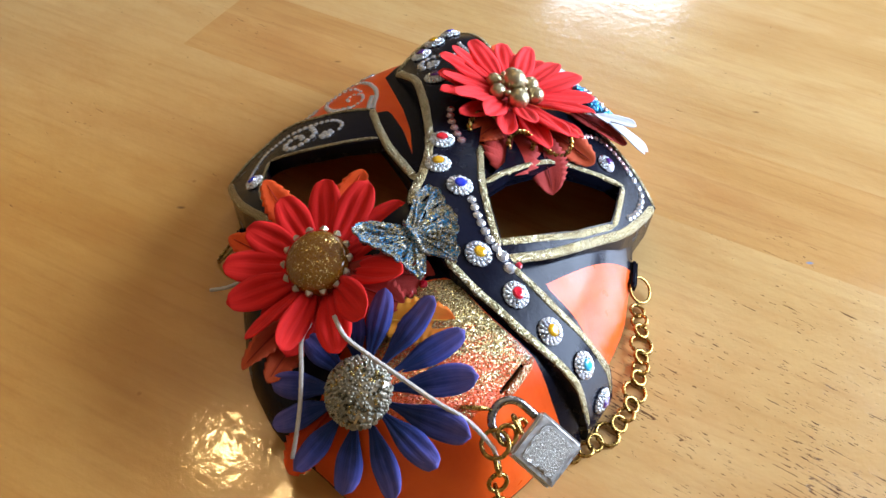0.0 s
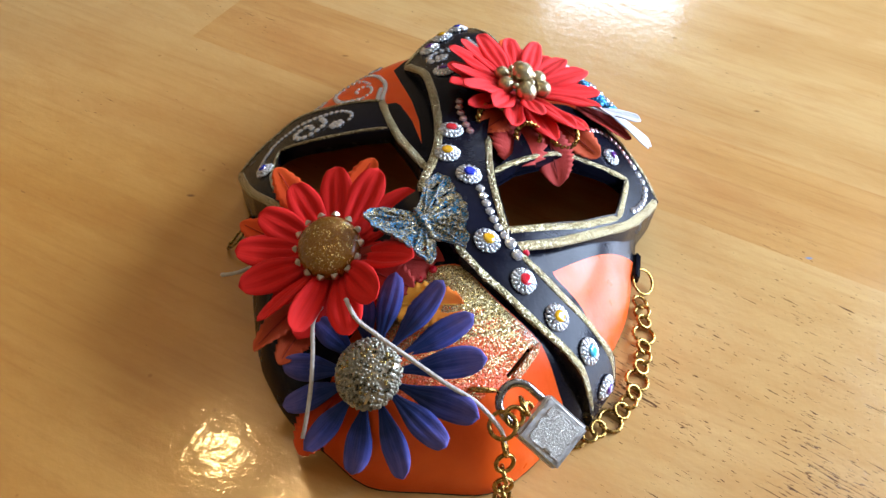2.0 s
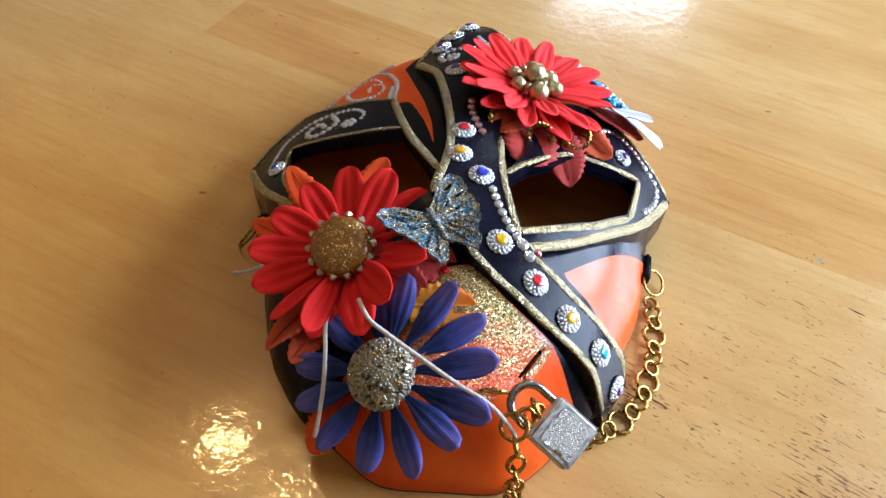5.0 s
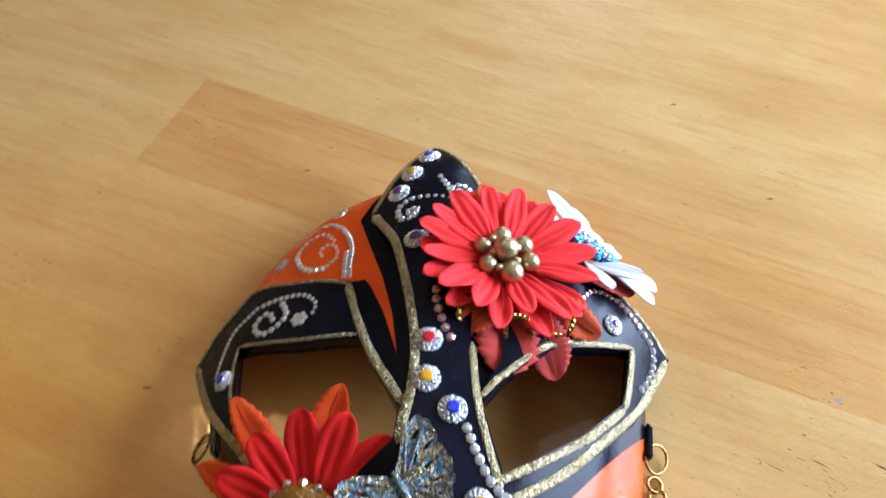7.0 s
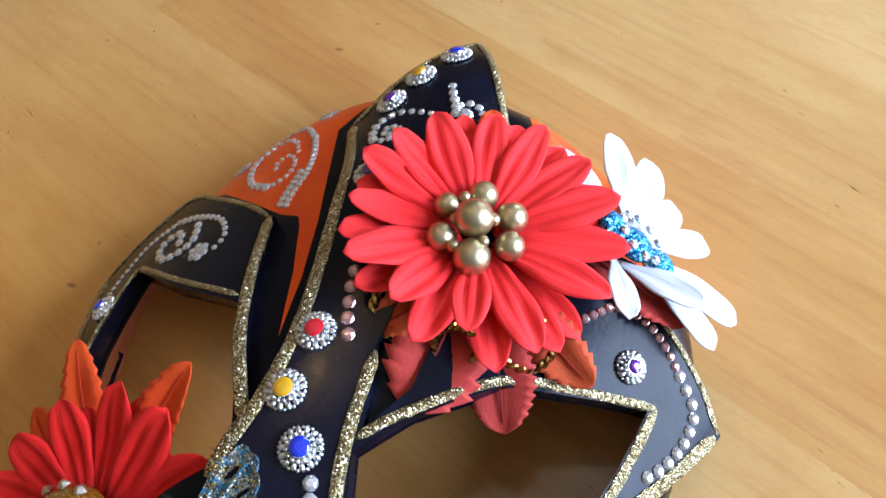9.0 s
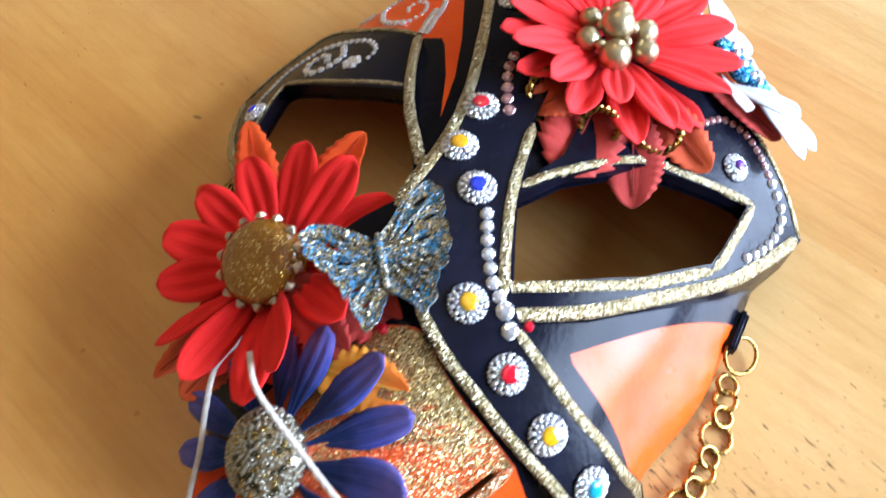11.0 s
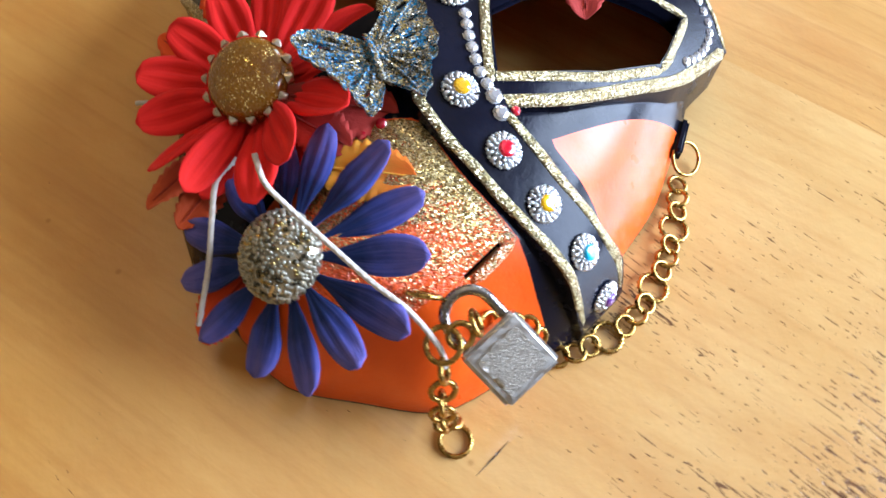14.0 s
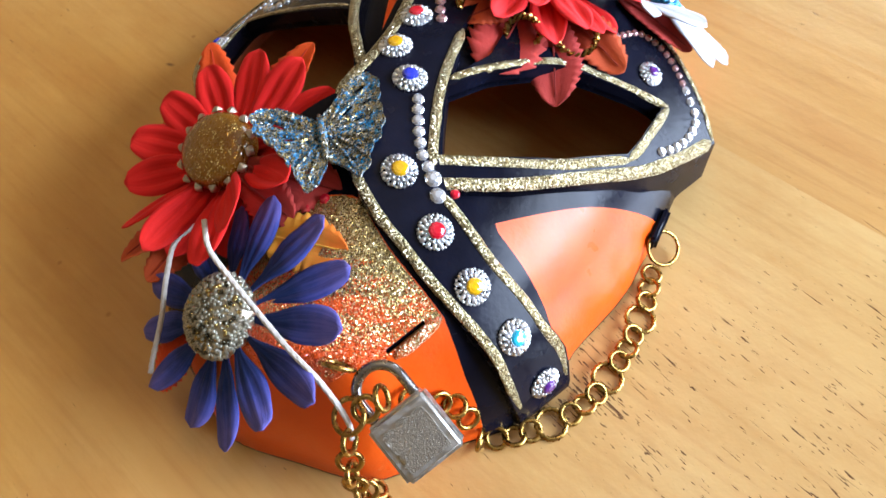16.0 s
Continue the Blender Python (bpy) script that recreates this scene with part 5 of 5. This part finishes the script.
wing("wing", [(-0.0110, -0.0205), (-0.0100, -0.0140), (-0.0086, -0.0065), (-0.0050, -0.0028), (-0.0010, -0.0050), (0.0015, -0.0110), (0.0042, -0.0150), (0.0052, -0.0210),
              (0.0044, -0.0245), (0.0056, -0.0285), (0.0046, -0.0330), (0.0005, -0.0312), (-0.0042, -0.0305), (-0.0070, -0.0270)], AXIS, 0.10,
     [((-0.0055, -0.0080), (0.0012, 0.0018), 0.0007), ((-0.0020, -0.0110), (0.0014, 0.0016), 0.0006), ((-0.0058, -0.0150), (0.0008, 0.0024), 0.0006),
      ((-0.0018, -0.0165), (0.0018, 0.0014), 0.0006), ((0.0005, -0.0205), (0.0022, 0.0008), 0.0005), ((0.0005, -0.0245), (0.0022, 0.0001), 0.0005), ((0.0005, -0.0282), (0.0020, -0.0006), 0.0005)])
wing("wing", [(-0.0104, -0.0208), (-0.0165, -0.0197), (-0.0230, -0.0203), (-0.0270, -0.0238), (-0.0240, -0.0285), (-0.0200, -0.0305), (-0.0158, -0.0325), (-0.0100, -0.0370),
              (-0.0062, -0.0402), (-0.0042, -0.0385), (-0.0044, -0.0310), (-0.0065, -0.0270)], AXIS, 0.15,
     [((-0.0200, -0.0245), (0.0022, -0.0004), 0.0006), ((-0.0160, -0.0275), (0.0020, 0.0006), 0.0006), ((-0.0180, -0.0220), (0.0022, 0.0002), 0.0004), ((-0.0105, -0.0320), (0.0014, 0.0016), 0.0005), ((-0.0075, -0.0345), (0.0008, 0.0018), 0.0005)])
veins((-0.0085, -0.0225), [(-0.0080, -0.0062), (-0.0030, -0.0055), (0.0008, -0.0125), (0.0038, -0.0165), (0.0044, -0.0222), (0.0046, -0.0270), (0.0034, -0.0316)], 0.10)
veins((-0.0082, -0.0240), [(-0.0220, -0.0212), (-0.0255, -0.0240), (-0.0222, -0.0284), (-0.0170, -0.0312), (-0.0105, -0.0358), (-0.0062, -0.0385)], 0.15)
bm = bmesh.new()
tube(bm, [Vector((-0.0118, -0.0185, 0.0569)) - butterfly.location, Vector((-0.0085, -0.0235, 0.0573)) - butterfly.location, Vector((-0.0050, -0.0300, 0.0567)) - butterfly.location], lambda t: 0.0006 + 0.0005 * math.sin(math.pi * t), 8)
part("body", bm, BUTTERFLY, butterfly)

# ---- padlock ----
padlock = thing("padlock", "small worn steel padlock hanging on the mask's chin", "padlock", (0.0328, -0.0815, 0.0320))
PU = Vector((0.79, -0.47, -0.40)).normalized()
PN = Vector((0.12, -0.52, 0.85))
PN = (PN - PU * PN.dot(PU)).normalized()
PM = Matrix.Translation(Vector((0.0328, -0.0815, 0.0345)) - padlock.location) @ frame_of((0, 0, 0), PN, PU)


def padlock_parts():
    bm = bmesh.new()
    bmesh.ops.create_cube(bm, size=1, matrix=Matrix.Translation((0, 0, -0.0027)) @ Matrix.Diagonal((0.0154, 0.0156, 0.0054, 1)))
    bmesh.ops.bevel(bm, geom=list(bm.edges), offset=0.0009, segments=3, affect="EDGES")
    bm.transform(PM)
    part("body", bm, STEEL, padlock)
    # rough cast panel with a scalloped upper edge
    out = straight([(0.0058, -0.0056), (0.0058, 0.0056), (-0.0040, 0.0058)], 0.0008, False).tolist()
    for c, r in ((0.0039, 0.0018), (0.0, 0.0022), (-0.0039, 0.0018)):
        out += [(-0.0040 - r * 0.55 * math.sin(a), c + r * math.cos(a)) for a in np.linspace(0.1, math.pi - 0.1, 8)]
    out += straight([(-0.0040, -0.0058), (0.0058, -0.0056)], 0.0008, False).tolist()
    bm = solid(np.array(out), [], lambda x, y: np.full(np.shape(x), 0.00022), lambda x, y: np.full(np.shape(x), -0.0004), grid=0.0012)
    bm.transform(PM)
    part("panel", bm, CAST, padlock, "rough cast face panel", angle=60)
    bm = bmesh.new()
    r, legs = 0.0056, 0.0050
    pts = [Vector((-0.0062, -r, -0.0032)), Vector((-0.0076 - legs * 0.3, -r, -0.0032))]
    pts += [Vector((-0.0076 - legs - r * math.sin(a), -r * math.cos(a), -0.0032)) for a in np.linspace(0, math.pi, 22)]
    pts += [Vector((-0.0076 - legs * 0.3, r, -0.0032)), Vector((-0.0062, r, -0.0032))]
    tube(bm, pts, 0.00125, 14)
    bm.transform(PM)
    part("shackle", bm, SHACKLE, padlock, "round steel shackle")


CAST = painted("rough cast steel", (0.46, 0.43, 0.38), (0.64, 0.61, 0.54), 0.42, 900, 0.50, 1.0, 2600)
padlock_parts()

# ---- chains ----


def link_mesh(name, radius, wire, rope=False):
    bm = bmesh.new()
    n = 36 if rope else 40
    pts = [Vector((radius * math.cos(math.tau * k / n), radius * math.sin(math.tau * k / n), 0)) for k in range(n)]
    if rope:
        tube(bm, pts, lambda t: wire * (1.0 if round(t * (n - 1)) % 2 else 0.55), 8, True)
    else:
        tube(bm, pts, wire, 8, True)
    me = bpy.data.meshes.new(name)
    bm.to_mesh(me)
    bm.free()
    me.materials.append(BRASS)
    me.polygons.foreach_set("use_smooth", [True] * len(me.polygons))
    return me


SMALL, ROPE, LARGE, END = link_mesh("link", 0.0027, 0.00068), link_mesh("link", 0.0040, 0.00086, True), link_mesh("ring", 0.0050, 0.00055), link_mesh("ring", 0.0039, 0.00064)


def chain(label, links, place):
    ob = thing("chain", label, "chain", place, "brass chains")
    for me, p, n in links:
        share(me.name.split(".")[0], me, Matrix.Translation(-Vector(place)) @ frame_of(p, n), ob)
    return ob


RIGHT_LINE = [(0.0774, -0.0067), (0.0775, -0.0112), (0.0775, -0.0160), (0.0768, -0.0218), (0.0757, -0.0278), (0.0745, -0.0335), (0.0720, -0.0403), (0.0693, -0.0475),
              (0.0655, -0.0531), (0.0612, -0.0575), (0.0572, -0.0604), (0.0537, -0.0632), (0.0497, -0.0657), (0.0455, -0.0668)]
links = [(LARGE, (0.0790, 0.0015, 0.0042), (0.45, -0.35, 0.8))]
run, at, k = spline(RIGHT_LINE, 0.0004), 0.0, 0
far = np.concatenate([[0], np.cumsum(np.linalg.norm(np.diff(run, axis=0), axis=1))])
while at < far[-1]:
    # three plain links, then one larger roped link
    rope = k % 4 == 3
    x, y = (float(np.interp(at, far, run[:, i])) for i in (0, 1))
    dx, dy = (float(np.interp(at + 0.001, far, run[:, i]) - np.interp(at - 0.001, far, run[:, i])) * 500 for i in (0, 1))
    side = 0.10 if rope else (0.42, -0.30, 0.36)[k % 4]
    links.append((ROPE if rope else SMALL, (x, y, 0.0012 if rope else 0.0017), (-dy * side + 0.05, dx * side, 1.0)))
    at += 0.0058 if k % 4 in (2, 3) else 0.0046
    k += 1
for k, (x, y) in enumerate(even([(0.0425, -0.0676), (0.0398, -0.0664), (0.0370, -0.0655), (0.0330, -0.0668), (0.0295, -0.0690), (0.0262, -0.0695)], 0.0038)):
    m = surface_frame(x, y, base, 0.0016)
    links.append((SMALL, m.translation, m.to_3x3() @ Vector((0.15, 0.2, 1.0) if k % 2 else (0.75 * math.cos(k), 0.75 * math.sin(k), 0.6))))
chain("antique brass chain of rings lying on the table", links, (0.0774, -0.0067, 0.0))
links = [(END, (0.0179, -0.0818, 0.0372), (-0.3, -0.35, 0.88)), (SMALL, (0.0212, -0.0795, 0.0385), (0.2, -0.5, 0.8)), (SMALL, (0.0240, -0.0765, 0.0395), (0.8, 0.3, 0.4)),
         (SMALL, (0.0190, -0.0860, 0.0330), (0.9, 0.1, 0.3)), (SMALL, (0.0195, -0.0890, 0.0285), (0.3, -0.8, 0.5)), (SMALL, (0.0198, -0.0905, 0.0240), (0.9, 0.2, 0.2)),
         (SMALL, (0.0202, -0.0915, 0.0190), (0.2, -0.9, 0.3)), (SMALL, (0.0206, -0.0915, 0.0140), (0.9, 0.3, 0.2)), (SMALL, (0.0211, -0.0905, 0.0095), (0.4, -0.6, 0.6)),
         (SMALL, (0.0222, -0.0885, 0.0045), (0.3, 0.5, 0.8)), (END, (0.0243, -0.0926, 0.0007), (0, 0, 1))]
chain("short antique brass chain hanging from the padlock to the table", links, (0.0212, -0.0925, 0.0))
chain("brass ring in the strap buckle of the mask", [(LARGE, (-0.0815, 0.0090, 0.0040), (-0.75, 0.2, 0.65))], (-0.0815, 0.0090, 0.0))
chain("brass jump ring through the padlock shackle", [(END, (0.0118, -0.0722, 0.0395), (0.0, -0.89, -0.45))], (0.0140, -0.0690, 0.0440))


def buckle(place, angle, label):
    """Black strap stub with a folded eye at the side of the mask."""
    bm = bmesh.new()
    bmesh.ops.create_cube(bm, size=1, matrix=Matrix.Diagonal((0.0030, 0.0130, 0.0060, 1)))
    bmesh.ops.bevel(bm, geom=list(bm.edges), offset=0.0010, segments=3, affect="EDGES")
    bm.transform(pose(*place, 0, 0, angle))
    return part("side_loop", bm, BLACK, mask, label)


buckle((0.0765, 0.0070, 0.0055), -10, "black side loop for the chain ring")
buckle((-0.0765, 0.0120, 0.0055), 8, "black side loop for the chain ring")

bm = bmesh.new()
tube(bm, [Vector((0.0302, -0.1006, 0.0751 - 0.0752)), Vector((0.0345, -0.0946, 0.00005)), Vector((0.0380, -0.0894, -0.0001))], lambda t: 0.00008 + 0.00014 * math.sin(math.pi * min(1, t + 0.02)), 6)
bm.transform(Matrix.Translation((0, -0.15, 0.75)))
part("scratch", bm, SCRATCH, table, "dark scratch in the varnish")

# ---- cords ----


def cord(label, pts, place):
    ob = thing("cord", label, "cord", place, "cotton cords")
    s = spline(pts, 0.0006)
    bm = bmesh.new()
    for ph in (0, math.tau / 3, 2 * math.tau / 3):
        line = []
        for i, p in enumerate(s):
            d = Vector(s[min(i + 1, len(s) - 1)] - s[max(i - 1, 0)]).normalized()
            q = d.orthogonal().normalized()
            w = d.cross(q)
            a = ph + i * 0.55
            line.append(Vector(p) - Vector(place) + (q * math.cos(a) + w * math.sin(a)) * 0.00015)
        tube(bm, line, 0.00056, 7)
    part("strand", bm, CORD, ob)
    return ob


cord("thin undyed cotton cord from the red flower to the padlock ring", [(-0.0300, -0.0500, 0.0490), (-0.0262, -0.0560, 0.0478), (-0.0200, -0.0605, 0.0470), (-0.0096, -0.0668, 0.0452), (0.0010, -0.0730, 0.0432), (0.0100, -0.0775, 0.0415), (0.0173, -0.0822, 0.0360), (0.0190, -0.0850, 0.0320)], (-0.0262, -0.0560, 0.0470))
cord("thin undyed cotton cord hanging from the red flower", [(-0.0388, -0.0440, 0.0360), (-0.0397, -0.0530, 0.0400), (-0.0387, -0.0620, 0.0372), (-0.0385, -0.0700, 0.0305), (-0.0392, -0.0780, 0.0240), (-0.0400, -0.0810, 0.0200)], (-0.0397, -0.0530, 0.0420))
cord("loose end of undyed cotton cord beside the mask", [(-0.0600, -0.0185, 0.0270), (-0.0670, -0.0190, 0.0225), (-0.0730, -0.0195, 0.0190), (-0.0788, -0.0195, 0.0170)], (-0.0600, -0.0185, 0.0250))

# ---- staves of the table top ----


def trimmed(poly):
    """The part of a flat outline that lies on the table top, 1.48 by 1.00 m."""
    for axis, side, limit in ((0, 1, 0.74), (0, -1, 0.74), (1, 1, 0.65), (1, -1, 0.35)):
        kept = []
        for p, q in zip(poly, poly[1:] + poly[:1]):
            a, b = side * p[axis] - limit, side * q[axis] - limit
            if a <= 0:
                kept.append(p)
            if a * b < 0:
                kept.append(p.lerp(q, a / (a - b)))
        poly = kept
        if not poly:
            break
    return poly


def staves():
    rng = random.Random(11)
    turn = pose(0, 0, 0, 0, 0, math.degrees(STAVE))
    edges = [-0.66, -0.62, -0.585, -0.55, -0.51, -0.475, -0.44, -0.40, -0.365, -0.33, -0.29, -0.25, -0.215, -0.18, -0.146, -0.112, -0.078, -0.046, -0.012, 0.022, 0.0515, 0.081, 0.1416,
             0.170, 0.203, 0.236, 0.270, 0.305, 0.34, 0.375, 0.41, 0.445, 0.48, 0.515, 0.55, 0.585, 0.62, 0.66, 0.70, 0.74, 0.78, 0.82, 0.86, 0.90]
    for row, (v0, v1) in enumerate(zip(edges, edges[1:])):
        u = -1.05 + rng.uniform(-0.2, 0)
        cuts = [u]
        while u < 1.05:
            u += rng.uniform(0.28, 0.55)
            cuts.append(u)
        if abs(v0 - 0.081) < 1e-6:
            cuts = [-0.95, -0.52, -0.184, 0.26, 0.62, 1.0]
        elif abs(v0 - 0.1416) < 1e-6:
            cuts = [-0.95, -0.40, 0.0075, 0.44, 0.98]
        elif -0.19 < v0 < 0.33:
            # long staves round the mask
            cuts = [-1.05, -0.44 - 0.05 * (row % 3), 0.36 + 0.06 * (row % 4), 1.05]
        for u0, u1 in zip(cuts, cuts[1:]):
            cx, cy = (u0 + u1) / 2, (v0 + v1) / 2
            place = turn @ Vector((cx, cy, 0))
            hx, hy = (u1 - u0) / 2, (v1 - v0) / 2
            flat = [turn @ Vector((cx + sx * hx, cy + sy * hy, 0)) for sx, sy in ((-1, -1), (1, -1), (1, 1), (-1, 1))]
            flat = trimmed(flat)
            if len(flat) < 3:
                continue
            back = (Matrix.Translation(place) @ turn).inverted()
            bm = bmesh.new()
            ring = [[bm.verts.new(back @ (q + Vector((0, 0, z)))) for q in flat] for z in (-0.030, 0.0)]
            for k in range(len(flat)):
                j = (k + 1) % len(flat)
                bm.faces.new((ring[0][k], ring[0][j], ring[1][j], ring[1][k]))
            bm.faces.new(ring[1]), bm.faces.new(ring[0][::-1])
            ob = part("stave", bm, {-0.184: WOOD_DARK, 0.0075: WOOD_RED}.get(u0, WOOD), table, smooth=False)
            ob.matrix_basis = Matrix.Translation((0, -0.15, 0.75)) @ Matrix.Translation((place.x, place.y, 0)) @ turn


staves()
